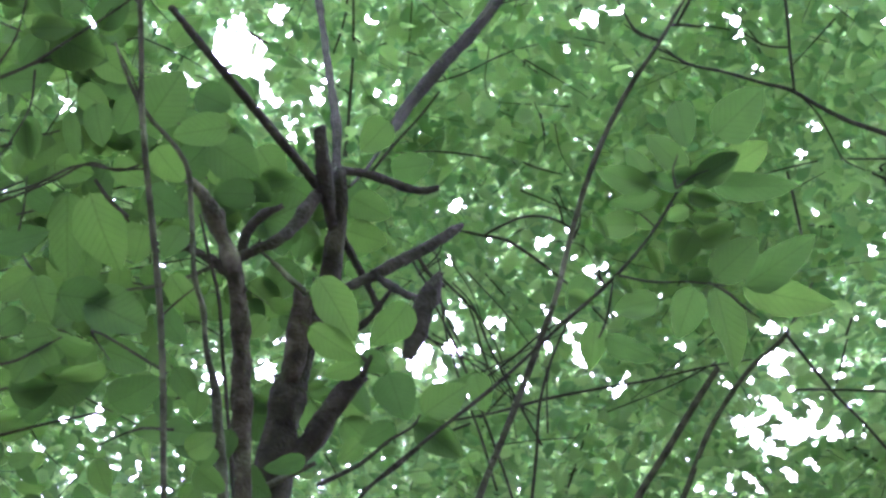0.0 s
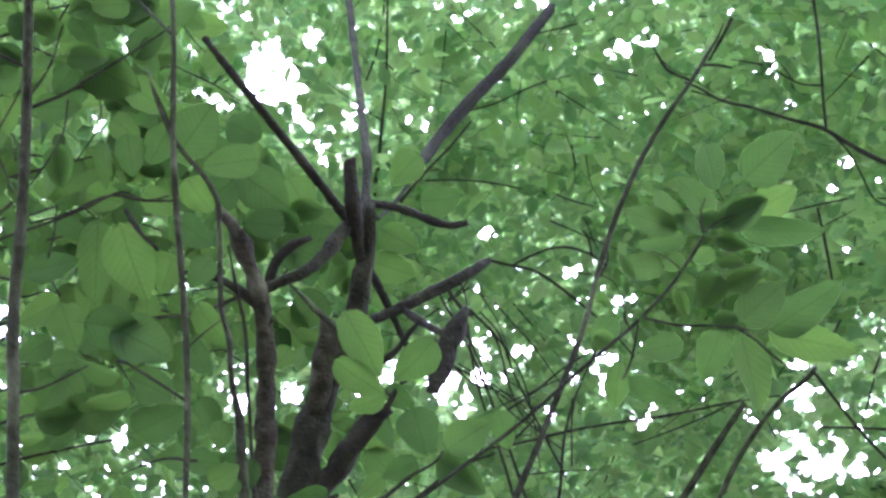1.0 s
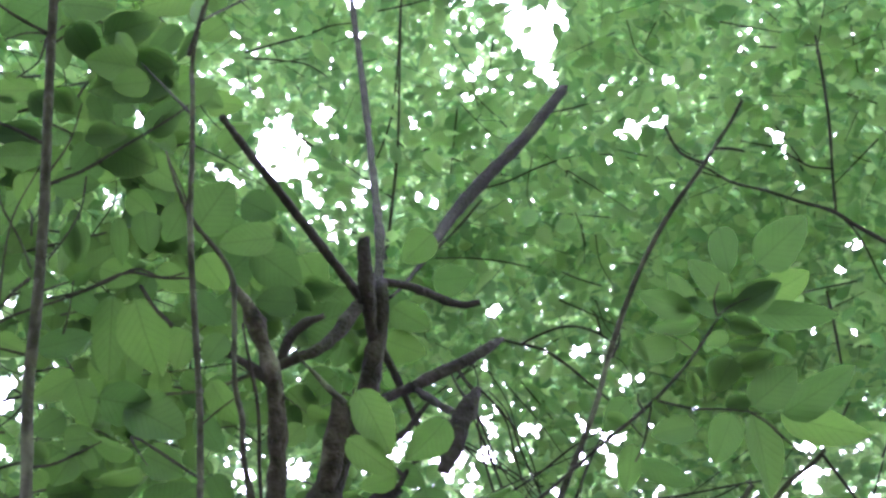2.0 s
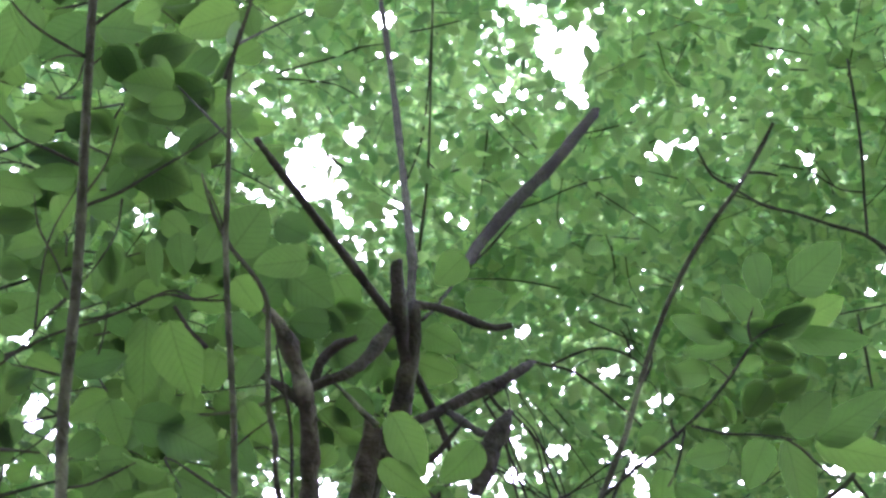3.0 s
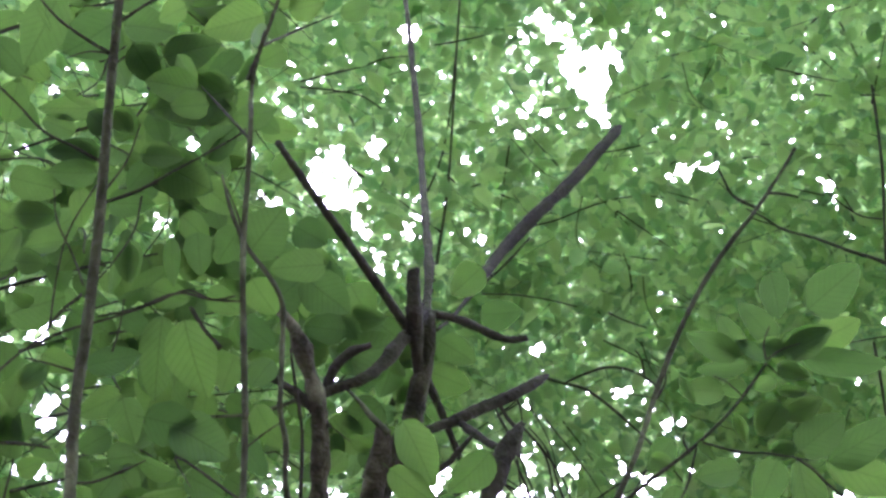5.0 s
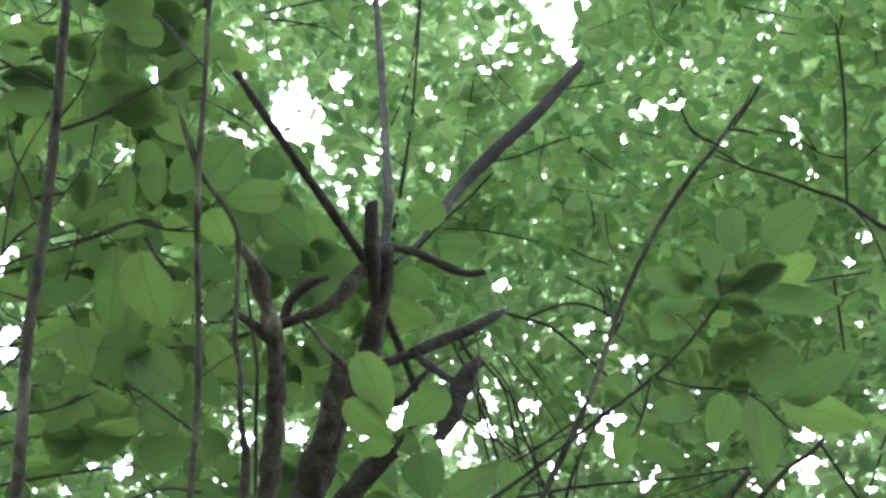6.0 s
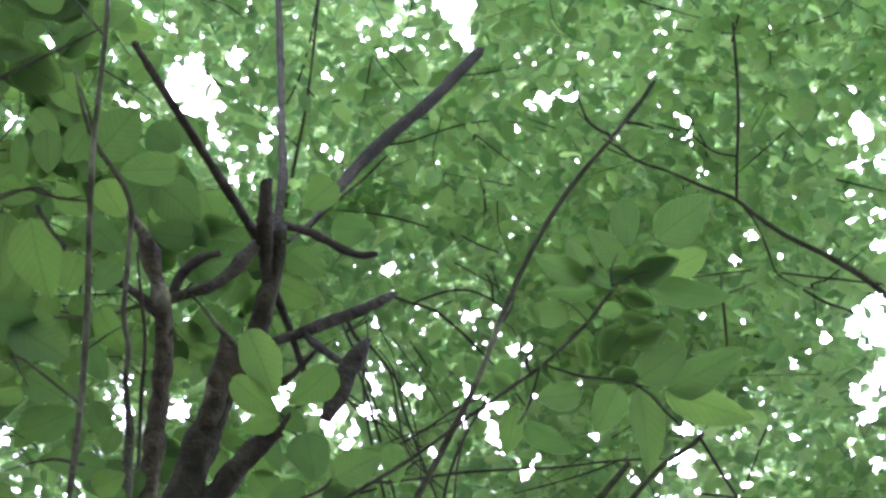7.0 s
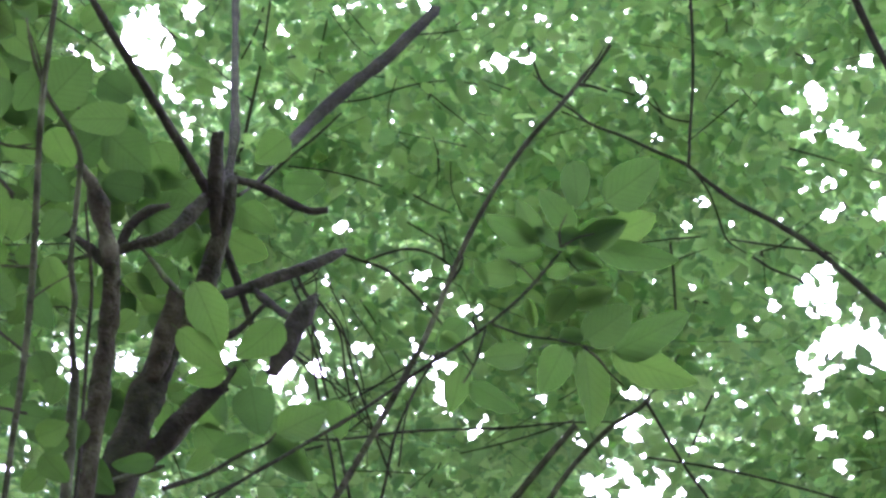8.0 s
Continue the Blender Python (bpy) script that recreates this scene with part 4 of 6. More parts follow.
branch("twig", sap1, [(-0.464, 1.723, 3.205, 0.0018), (-0.479, 1.714, 3.210, 0.0014), (-0.499, 1.694, 3.225, 0.0011)], TWIG, 6, 4)
branch("twig", sap1, [(-0.453, 1.746, 3.107, 0.0028), (-0.422, 1.748, 3.113, 0.0021), (-0.389, 1.743, 3.127, 0.0017), (-0.363, 1.738, 3.140, 0.0010)], TWIG, 6, 4)
branch("twig", sap1, [(-0.563, 1.735, 3.160, 0.0032), (-0.517, 1.743, 3.166, 0.0028), (-0.484, 1.751, 3.168, 0.0018)], TWIG, 6, 4)
branch("twig", sap1, [(-0.425, 1.714, 3.298, 0.0018), (-0.418, 1.697, 3.316, 0.0014), (-0.412, 1.668, 3.347, 0.0011)], TWIG, 6, 4)
branch("twig", sap1, [(-0.365, 1.853, 3.530, 0.0036), (-0.346, 1.877, 3.510, 0.0032), (-0.322, 1.899, 3.492, 0.0024)], TWIG, 6, 4)
branch("twig", sap1, [(-0.318, 1.919, 3.473, 0.0044), (-0.279, 1.933, 3.465, 0.0048), (-0.240, 1.931, 3.472, 0.0048)], TWIG, 6, 4)
leaf(sap1, (-0.529, 1.453, 3.702), (-0.571, 1.524, 3.637), 0.062)
leaf(sap1, (-0.527, 1.375, 3.577), (-0.511, 1.416, 3.562), 0.009)
leaf(sap1, (-0.441, 1.448, 3.641), (-0.508, 1.480, 3.602), 0.068)
leaf(sap1, (-0.459, 1.531, 3.745), (-0.386, 1.536, 3.745), 0.058)
leaf_pile(sap1, (-0.413, 1.441, 3.578), (-0.383, 1.485, 3.555), 0.043, 2)
leaf_pile(sap1, (-0.372, 1.446, 3.557), (-0.305, 1.434, 3.574), 0.046, 2)
leaf_pile(sap1, (-0.284, 1.500, 3.564), (-0.392, 1.512, 3.535), 0.068, 2)
leaf(sap1, (-0.295, 1.555, 3.724), (-0.341, 1.580, 3.689), 0.035)
leaf_pile(sap1, (-0.253, 1.455, 3.579), (-0.281, 1.479, 3.548), 0.015, 2)
leaf(sap1, (-0.298, 1.503, 3.551), (-0.282, 1.539, 3.536), 0.019)
leaf(sap1, (-0.262, 1.504, 3.740), (-0.345, 1.521, 3.722), 0.054)
leaf(sap1, (-0.496, 1.477, 3.524), (-0.463, 1.499, 3.521), 0.014)
leaf(sap1, (-0.468, 1.547, 3.579), (-0.543, 1.537, 3.563), 0.033)
leaf_pile(sap1, (-0.452, 1.552, 3.490), (-0.517, 1.543, 3.487), 0.034, 2)
leaf(sap1, (-0.453, 1.564, 3.467), (-0.513, 1.551, 3.450), 0.037)
leaf(sap1, (-0.560, 1.551, 3.440), (-0.495, 1.568, 3.436), 0.045)
leaf_pile(sap1, (-0.559, 1.587, 3.410), (-0.504, 1.598, 3.425), 0.037, 2)
leaf(sap1, (-0.474, 1.571, 3.444), (-0.471, 1.614, 3.418), 0.031)
leaf(sap1, (-0.530, 1.746, 3.552), (-0.575, 1.735, 3.537), 0.040)
leaf(sap1, (-0.390, 1.558, 3.483), (-0.415, 1.582, 3.458), 0.032)
leaf_pile(sap1, (-0.397, 1.541, 3.478), (-0.345, 1.545, 3.482), 0.032, 2)
leaf_pile(sap1, (-0.380, 1.572, 3.501), (-0.317, 1.598, 3.481), 0.061, 2)
leaf(sap1, (-0.443, 1.597, 3.450), (-0.383, 1.600, 3.451), 0.037)
leaf_pile(sap1, (-0.417, 1.636, 3.421), (-0.416, 1.680, 3.391), 0.034, 2)
leaf(sap1, (-0.327, 1.625, 3.429), (-0.320, 1.658, 3.386), 0.039)
leaf(sap1, (-0.273, 1.620, 3.436), (-0.300, 1.654, 3.402), 0.044)
leaf(sap1, (-0.264, 1.646, 3.410), (-0.217, 1.597, 3.448), 0.066)
leaf(sap1, (-0.162, 1.671, 3.425), (-0.236, 1.678, 3.422), 0.045)
leaf(young, (-0.235, 2.040, 3.803), (-0.161, 2.086, 3.770), 0.071)
leaf_pile(young, (-0.232, 2.117, 3.751), (-0.161, 2.107, 3.757), 0.049, 2)
leaf_pile(young, (-0.163, 2.122, 3.794), (-0.105, 2.116, 3.791), 0.040, 2)
leaf(young, (-0.181, 2.152, 3.723), (-0.082, 2.123, 3.749), 0.068)
leaf(sap1, (-0.269, 1.749, 3.478), (-0.237, 1.793, 3.454), 0.048)
leaf(sap1, (-0.364, 1.648, 3.444), (-0.359, 1.689, 3.397), 0.023)
leaf(sap1, (-0.394, 1.821, 3.479), (-0.403, 1.909, 3.401), 0.053)
leaf(sap1, (-0.341, 1.706, 3.353), (-0.312, 1.781, 3.285), 0.066)
leaf(sap1, (-0.459, 1.731, 3.289), (-0.391, 1.726, 3.307), 0.037)
leaf(sap1, (-0.441, 1.889, 3.393), (-0.499, 1.903, 3.365), 0.043)
leaf(sap1, (-0.418, 1.784, 3.288), (-0.400, 1.819, 3.242), 0.048)
leaf(sap1, (-0.387, 1.792, 3.261), (-0.320, 1.813, 3.264), 0.059)
leaf(sap1, (-0.355, 1.808, 3.265), (-0.280, 1.841, 3.241), 0.068)
leaf(sap1, (-0.427, 1.802, 3.244), (-0.469, 1.821, 3.226), 0.037)
leaf(sap1, (-0.419, 1.838, 3.216), (-0.391, 1.857, 3.186), 0.040)
leaf(sap1, (-0.336, 1.859, 3.225), (-0.282, 1.878, 3.208), 0.047)
leaf(sap1, (-0.527, 1.678, 3.345), (-0.553, 1.663, 3.342), 0.020)
leaf_pile(sap1, (-0.551, 1.637, 3.377), (-0.515, 1.641, 3.379), 0.031, 2)
leaf(sap1, (-0.510, 1.674, 3.460), (-0.558, 1.675, 3.448), 0.032)
leaf_pile(sap1, (-0.439, 1.514, 3.494), (-0.465, 1.498, 3.508), 0.037, 2)
leaf_pile(sap1, (-0.433, 1.492, 3.509), (-0.413, 1.522, 3.497), 0.031, 2)
leaf(sap1, (-0.413, 1.804, 3.512), (-0.362, 1.820, 3.507), 0.042)
leaf(sap1, (-0.266, 1.916, 3.406), (-0.227, 1.957, 3.360), 0.043)
leaf(sap1, (-0.552, 1.845, 3.422), (-0.507, 1.865, 3.412), 0.036)
leaf_pile(sap1, (-0.564, 1.818, 3.334), (-0.531, 1.810, 3.367), 0.032, 2)
leaf(sap1, (-0.506, 1.772, 3.434), (-0.462, 1.797, 3.418), 0.037)
leaf(sap1, (-0.273, 1.728, 3.378), (-0.229, 1.755, 3.354), 0.040)
leaf(sap1, (-0.335, 1.797, 3.505), (-0.288, 1.819, 3.483), 0.040)
leaf(sap1, (-0.452, 1.826, 3.490), (-0.413, 1.849, 3.470), 0.037)
leaf(sap1, (-0.495, 1.565, 3.548), (-0.539, 1.551, 3.560), 0.035)
leaf(sap1, (-0.345, 1.399, 3.602), (-0.382, 1.415, 3.595), 0.035)
leaf(sap1, (-0.238, 1.577, 3.763), (-0.278, 1.595, 3.748), 0.037)
leaf(sap1, (-0.270, 1.554, 3.593), (-0.233, 1.574, 3.571), 0.032)
leaf(sap1, (-0.341, 1.643, 3.549), (-0.289, 1.674, 3.527), 0.045)
leaf(sap1, (-0.371, 1.714, 3.562), (-0.335, 1.747, 3.553), 0.038)
leaf(young, (-0.249, 1.968, 3.839), (-0.197, 1.991, 3.825), 0.054)
leaf(sap1, (-0.235, 1.814, 3.392), (-0.264, 1.832, 3.357), 0.038)
leaf(sap1, (-0.263, 1.826, 3.261), (-0.234, 1.864, 3.228), 0.040)
leaf(sap1, (-0.286, 1.803, 3.381), (-0.300, 1.832, 3.347), 0.037)
leaf_pile(young, (-0.200, 2.159, 3.732), (-0.235, 2.137, 3.748), 0.038, 2)
leaf(sap1, (-0.583, 1.965, 3.316), (-0.545, 1.956, 3.328), 0.033)
leaf_pile(sap1, (-0.453, 1.848, 3.204), (-0.482, 1.836, 3.218), 0.031, 2)
leaf_pile(sap1, (-0.371, 1.854, 3.229), (-0.349, 1.880, 3.203), 0.036, 2)
leaf_pile(young, (-0.170, 2.070, 3.743), (-0.144, 2.096, 3.720), 0.034, 2)
leaf(sap1, (-0.547, 1.837, 3.306), (-0.561, 1.864, 3.276), 0.030)
leaf_off_gaps(sap1, (-0.404, 1.782, 3.156), (-0.430, 1.801, 3.127), 0.040)
spray(sap1, (-0.566, 1.817, 4.047), (-0.422, 1.869, 4.163), 11, 0.068)
spray(sap1, (-0.559, 1.917, 3.971), (-0.451, 2.042, 4.022), 11, 0.068)
spray(sap1, (-0.569, 2.045, 3.859), (-0.424, 2.108, 3.970), 11, 0.068)
spray(sap1, (-0.559, 2.048, 3.720), (-0.437, 2.158, 3.782), 11, 0.068)
spray(sap1, (-0.566, 2.132, 3.633), (-0.427, 2.259, 3.680), 11, 0.068)
spray(sap1, (-0.553, 2.128, 3.491), (-0.420, 2.237, 3.554), 11, 0.068)
spray(sap1, (-0.388, 2.165, 3.640), (-0.310, 2.311, 3.642), 11, 0.068)
spray(sap1, (-0.564, 1.976, 3.646), (-0.706, 2.062, 3.661), 11, 0.068)
spray(sap1, (-0.531, 1.740, 3.859), (-0.680, 1.756, 3.935), 11, 0.068)
spray(sap1, (-0.548, 1.917, 3.706), (-0.699, 1.939, 3.780), 11, 0.068)
spray(sap1, (-0.535, 2.011, 3.473), (-0.679, 2.129, 3.448), 11, 0.068)
spray(sap1, (-0.504, 1.766, 4.097), (-0.375, 1.789, 4.226), 11, 0.068)
spray(sap1, (-0.460, 1.673, 3.695), (-0.351, 1.689, 3.780), 11, 0.068)
spray(sap1, (-0.449, 1.730, 3.677), (-0.355, 1.790, 3.724), 11, 0.068)
spray(sap1, (-0.427, 1.645, 3.775), (-0.365, 1.758, 3.775), 11, 0.068)
spray(sap1, (-0.474, 1.597, 3.750), (-0.395, 1.622, 3.798), 11, 0.068)
spray(sap1, (-0.396, 2.025, 4.046), (-0.333, 2.196, 4.041), 11, 0.068)
spray(sap1, (-0.434, 1.896, 3.473), (-0.330, 2.012, 3.519), 11, 0.068)
spray(sap1, (-0.506, 1.842, 3.135), (-0.328, 1.918, 3.170), 11, 0.068)
spray(sap1, (-0.651, 1.798, 3.506), (-0.599, 1.830, 3.633), 11, 0.068)
spray(sap1, (-0.525, 2.077, 3.700), (-0.410, 2.186, 3.759), 11, 0.068)
spray(sap1, (-0.322, 2.240, 3.413), (-0.214, 2.210, 3.306), 11, 0.068)
spray(sap1, (-0.507, 1.756, 3.852), (-0.405, 1.841, 3.933), 11, 0.068)
spray(sap1, (-0.683, 1.797, 3.771), (-0.584, 1.897, 3.850), 11, 0.068)
spray(sap1, (-0.580, 1.933, 3.239), (-0.623, 1.887, 3.277), 11, 0.068)
spray(sap1, (-0.617, 1.649, 3.904), (-0.520, 1.634, 3.939), 11, 0.068)
spray(sap1, (-0.642, 1.719, 3.298), (-0.575, 1.700, 3.340), 11, 0.068)
spray(sap1, (-0.490, 2.069, 3.573), (-0.591, 2.092, 3.667), 11, 0.068)
# the small leaves of its lowest twigs
leaf_off_gaps(sap1, (-0.451, 1.864, 3.207), (-0.402, 1.860, 3.224), 0.035)
leaf_off_gaps(sap1, (-0.357, 1.861, 3.189), (-0.354, 1.839, 3.215), 0.023)
leaf_off_gaps(sap1, (-0.362, 1.929, 3.217), (-0.338, 1.915, 3.239), 0.025)
leaf_off_gaps(sap1, (-0.439, 1.893, 3.146), (-0.394, 1.877, 3.177), 0.035)
leaf_off_gaps(sap1, (-0.438, 1.856, 3.158), (-0.393, 1.851, 3.176), 0.029)
leaf_off_gaps(sap1, (-0.355, 1.922, 3.226), (-0.398, 1.947, 3.187), 0.050)
leaf_off_gaps(sap1, (-0.342, 2.031, 3.304), (-0.361, 2.057, 3.269), 0.039)
leaf_off_gaps(sap1, (-0.271, 2.000, 3.307), (-0.310, 1.977, 3.327), 0.046)
leaf_off_gaps(sap1, (-0.320, 1.981, 3.305), (-0.351, 1.953, 3.330), 0.046)
leaf_off_gaps(sap1, (-0.240, 1.929, 3.179), (-0.237, 1.901, 3.212), 0.034)
leaf_off_gaps(sap1, (-0.316, 1.947, 3.252), (-0.275, 1.964, 3.241), 0.038)
leaf_off_gaps(sap1, (-0.299, 1.942, 3.168), (-0.271, 1.968, 3.141), 0.037)
leaf_off_gaps(sap1, (-0.264, 1.928, 3.144), (-0.221, 1.935, 3.142), 0.038)
leaf_off_gaps(sap1, (-0.237, 1.941, 3.117), (-0.197, 1.932, 3.134), 0.038)
leaf_off_gaps(sap1, (-0.453, 1.914, 3.131), (-0.413, 1.910, 3.147), 0.029)
leaf_off_gaps(sap1, (-0.435, 2.060, 3.247), (-0.402, 2.057, 3.260), 0.030)
leaf_off_gaps(sap1, (-0.429, 2.062, 3.215), (-0.394, 2.060, 3.226), 0.026)
leaf_off_gaps(sap1, (-0.350, 2.043, 3.241), (-0.314, 2.042, 3.249), 0.022)
leaf_off_gaps(sap1, (-0.453, 2.059, 3.195), (-0.420, 2.049, 3.216), 0.028)
leaf_off_gaps(sap1, (-0.457, 1.933, 3.107), (-0.424, 1.932, 3.118), 0.022)
leaf_off_gaps(sap1, (-0.420, 1.987, 3.098), (-0.395, 1.968, 3.130), 0.031)
leaf_off_gaps(sap1, (-0.368, 2.031, 3.187), (-0.352, 2.064, 3.148), 0.035)
leaf_off_gaps(sap1, (-0.349, 2.051, 3.199), (-0.313, 2.064, 3.190), 0.031)
leaf_off_gaps(sap1, (-0.382, 2.060, 3.229), (-0.354, 2.073, 3.219), 0.026)
leaf_off_gaps(sap1, (-0.335, 2.112, 3.189), (-0.310, 2.099, 3.211), 0.028)
leaf_off_gaps(sap1, (-0.236, 1.950, 3.088), (-0.262, 1.932, 3.108), 0.032)
leaf_off_gaps(sap1, (-0.271, 2.039, 3.181), (-0.239, 2.063, 3.156), 0.030)
leaf_off_gaps(sap1, (-0.240, 2.063, 3.188), (-0.203, 2.087, 3.163), 0.038)
leaf_off_gaps(sap1, (-0.227, 1.968, 3.243), (-0.233, 1.992, 3.213), 0.032)
leaf_off_gaps(sap1, (-0.432, 1.829, 3.221), (-0.388, 1.831, 3.231), 0.041)
leaf_off_gaps(sap1, (-0.399, 1.914, 3.257), (-0.433, 1.889, 3.276), 0.037)
leaf_off_gaps(sap1, (-0.451, 1.856, 3.154), (-0.479, 1.869, 3.131), 0.036)
leaf_off_gaps(sap1, (-0.243, 2.125, 3.206), (-0.266, 2.141, 3.181), 0.034)
leaf_off_gaps(sap1, (-0.409, 2.019, 3.288), (-0.431, 2.037, 3.260), 0.031)
leaf_off_gaps(sap1, (-0.281, 1.975, 3.242), (-0.267, 1.998, 3.217), 0.027)
leaf_off_gaps(sap1, (-0.205, 1.978, 3.155), (-0.227, 1.994, 3.132), 0.027)
leaf_off_gaps(sap1, (-0.194, 2.083, 3.267), (-0.215, 2.110, 3.230), 0.031)
leaf_off_gaps(sap1, (-0.487, 1.924, 3.252), (-0.460, 1.943, 3.237), 0.035)
leaf_off_gaps(sap1, (-0.498, 2.023, 3.258), (-0.469, 2.043, 3.243), 0.031)
leaf_off_gaps(sap1, (-0.329, 2.066, 3.233), (-0.300, 2.086, 3.213), 0.026)

# ---- the dense sapling behind ----
thick = tree("sapling", "bushy sapling with layered twigs of green leaves, shading put into their colour", (-1.05, 2.6, 0), group="saplings")
branch("stem", thick, [(-1.050, 2.600, -0.050, 0.0160), (-0.980, 2.450, 1.600, 0.0140), (-0.930, 2.330, 2.900, 0.0115), (-0.890, 2.150, 3.700, 0.0090), (-0.860, 1.950, 4.500, 0.0060), (-0.830, 1.700, 5.000, 0.0030)], BARK, 10, 6, 0.12)


def leafy_limb(parent, start, mid, end):
    """A thin limb with leafy twigs to both sides."""
    start, mid, end = Vector(start), Vector(mid), Vector(end)
    branch("limb", parent, [(*start, 0.0045), (*mid, 0.0032), (*end, 0.0015)], TWIG, 6, 6, 0.15)
    ahead = (end - start).normalized()
    across = ahead.cross(Vector((0, 0.4, 1))).normalized()
    for k in range(9):
        u = 0.12 + 0.88 * k / 8
        at = start.lerp(mid, u * 2) if u < 0.5 else mid.lerp(end, u * 2 - 1)
        side = 1 if k % 2 else -1
        way = ahead * LRND.uniform(0.3, 0.8) + across * side * LRND.uniform(0.5, 1.0) + Vector((0, 0, LRND.gauss(0, 0.25)))
        spray(parent, at, at + way.normalized() * LRND.uniform(0.11, 0.19), 7, 0.06, 0.01, 0.0016)


leafy_limb(thick, (-0.948, 1.986, 4.257), (-0.637, 1.832, 4.207), (-0.354, 1.727, 4.150))
leafy_limb(thick, (-0.951, 2.160, 4.117), (-0.672, 2.090, 4.209), (-0.379, 1.993, 4.203))
leafy_limb(thick, (-0.951, 2.240, 4.045), (-0.633, 2.080, 4.016), (-0.339, 1.965, 3.973))
leafy_limb(thick, (-0.950, 2.318, 3.972), (-0.634, 2.219, 4.001), (-0.323, 2.123, 3.973))
leafy_limb(thick, (-0.949, 2.401, 3.889), (-0.635, 2.356, 3.982), (-0.304, 2.269, 3.977))
leafy_limb(thick, (-0.946, 2.480, 3.804), (-0.599, 2.334, 3.781), (-0.276, 2.228, 3.737))
leafy_limb(thick, (-0.942, 2.556, 3.717), (-0.612, 2.465, 3.753), (-0.284, 2.370, 3.731))
leafy_limb(thick, (-0.936, 2.634, 3.622), (-0.628, 2.605, 3.708), (-0.301, 2.525, 3.704))

# ---- two thin stems close together ----
sap2 = tree("sapling", "thin whippy sapling stem with sparse leaves", (-0.42, 1.75, 0), group="saplings")
branch("stem", sap2, [(-0.244, 2.150, -0.050, 0.0053), (-0.243, 2.062, 0.684, 0.0050), (-0.241, 1.975, 1.418, 0.0047), (-0.239, 1.887, 2.153, 0.0045), (-0.238, 1.800, 2.887, 0.0042), (-0.237, 1.766, 2.932, 0.0042), (-0.233, 1.677, 3.041, 0.0042), (-0.234, 1.617, 3.107, 0.0042), (-0.238, 1.562, 3.161, 0.0042), (-0.242, 1.478, 3.240, 0.0039), (-0.238, 1.410, 3.297, 0.0036), (-0.236, 1.361, 3.336, 0.0032)] + [(-0.240, 1.365, 3.372, 0.0033), (-0.235, 1.334, 3.396, 0.0030), (-0.222, 1.303, 3.421, 0.0027), (-0.209, 1.272, 3.444, 0.0023), (-0.192, 1.230, 3.474, 0.0013)], BARK, 8, 4, 0.08)
branch("twig", sap2, [(-0.239, 1.525, 3.197, 0.0016), (-0.278, 1.521, 3.195, 0.0019), (-0.309, 1.513, 3.196, 0.0019), (-0.365, 1.522, 3.175, 0.0019), (-0.402, 1.523, 3.164, 0.0016)], TWIG, 6, 4)
branch("twig", sap2, [(-0.231, 1.643, 3.079, 0.0016), (-0.210, 1.633, 3.094, 0.0013), (-0.193, 1.626, 3.104, 0.0010)], TWIG, 6, 4)
branch("twig", sap2, [(-0.242, 1.468, 3.248, 0.0019), (-0.250, 1.448, 3.264, 0.0013), (-0.261, 1.427, 3.280, 0.0010)], TWIG, 6, 4)
branch("twig", sap2, [(-0.244, 1.349, 3.384, 0.0030), (-0.235, 1.329, 3.400, 0.0020), (-0.225, 1.303, 3.420, 0.0013)], TWIG, 6, 4)
branch("twig", sap2, [(-0.298, 1.526, 3.185, 0.0026), (-0.283, 1.545, 3.170, 0.0029), (-0.263, 1.562, 3.158, 0.0026)], TWIG, 6, 4)
spray(sap2, (-0.232, 1.319, 3.408), (-0.157, 1.377, 3.559), 6, 0.07)
spray(sap2, (-0.231, 1.707, 3.048), (-0.316, 1.801, 3.155), 6, 0.07)
spray(sap2, (-0.243, 1.401, 3.344), (-0.317, 1.441, 3.493), 6, 0.07)
spray(sap2, (-0.227, 1.748, 2.998), (-0.334, 1.865, 3.074), 6, 0.07)

# ---- the leaning sapling ----
sap3 = tree("sapling", "long leaning sapling with thin grey-brown stem", (0.3, 1.7, 0), group="saplings")
branch("stem", sap3, [(-0.060, 2.662, -0.050, 0.0080), (-0.010, 2.590, 0.789, 0.0076), (0.039, 2.518, 1.628, 0.0072), (0.089, 2.446, 2.467, 0.0068), (0.139, 2.374, 3.306, 0.0064), (0.163, 2.339, 3.352, 0.0060), (0.206, 2.281, 3.422, 0.0060), (0.250, 2.214, 3.496, 0.0056), (0.284, 2.156, 3.556, 0.0051), (0.309, 2.097, 3.616, 0.0051), (0.338, 2.035, 3.673, 0.0047), (0.371, 1.978, 3.721, 0.0047), (0.415, 1.918, 3.766, 0.0043), (0.450, 1.878, 3.794, 0.0038)] + [(0.483, 1.857, 3.841, 0.0032), (0.500, 1.833, 3.857, 0.0016), (0.506, 1.820, 3.866, 0.0008)], BARK, 10, 5, 0.1)
branch("twig", sap3, [(0.480, 1.903, 3.869, 0.0031), (0.506, 1.901, 3.865, 0.0027), (0.527, 1.902, 3.859, 0.0018)], TWIG, 6, 4)
branch("twig", sap3, [(0.468, 1.923, 3.855, 0.0031), (0.429, 1.912, 3.871, 0.0027), (0.412, 1.892, 3.892, 0.0022), (0.399, 1.873, 3.910, 0.0018)], TWIG, 6, 4)
branch("twig", sap3, [(0.315, 2.117, 3.630, 0.0030), (0.328, 2.095, 3.651, 0.0017), (0.327, 2.086, 3.660, 0.0013)], TWIG, 6, 4)

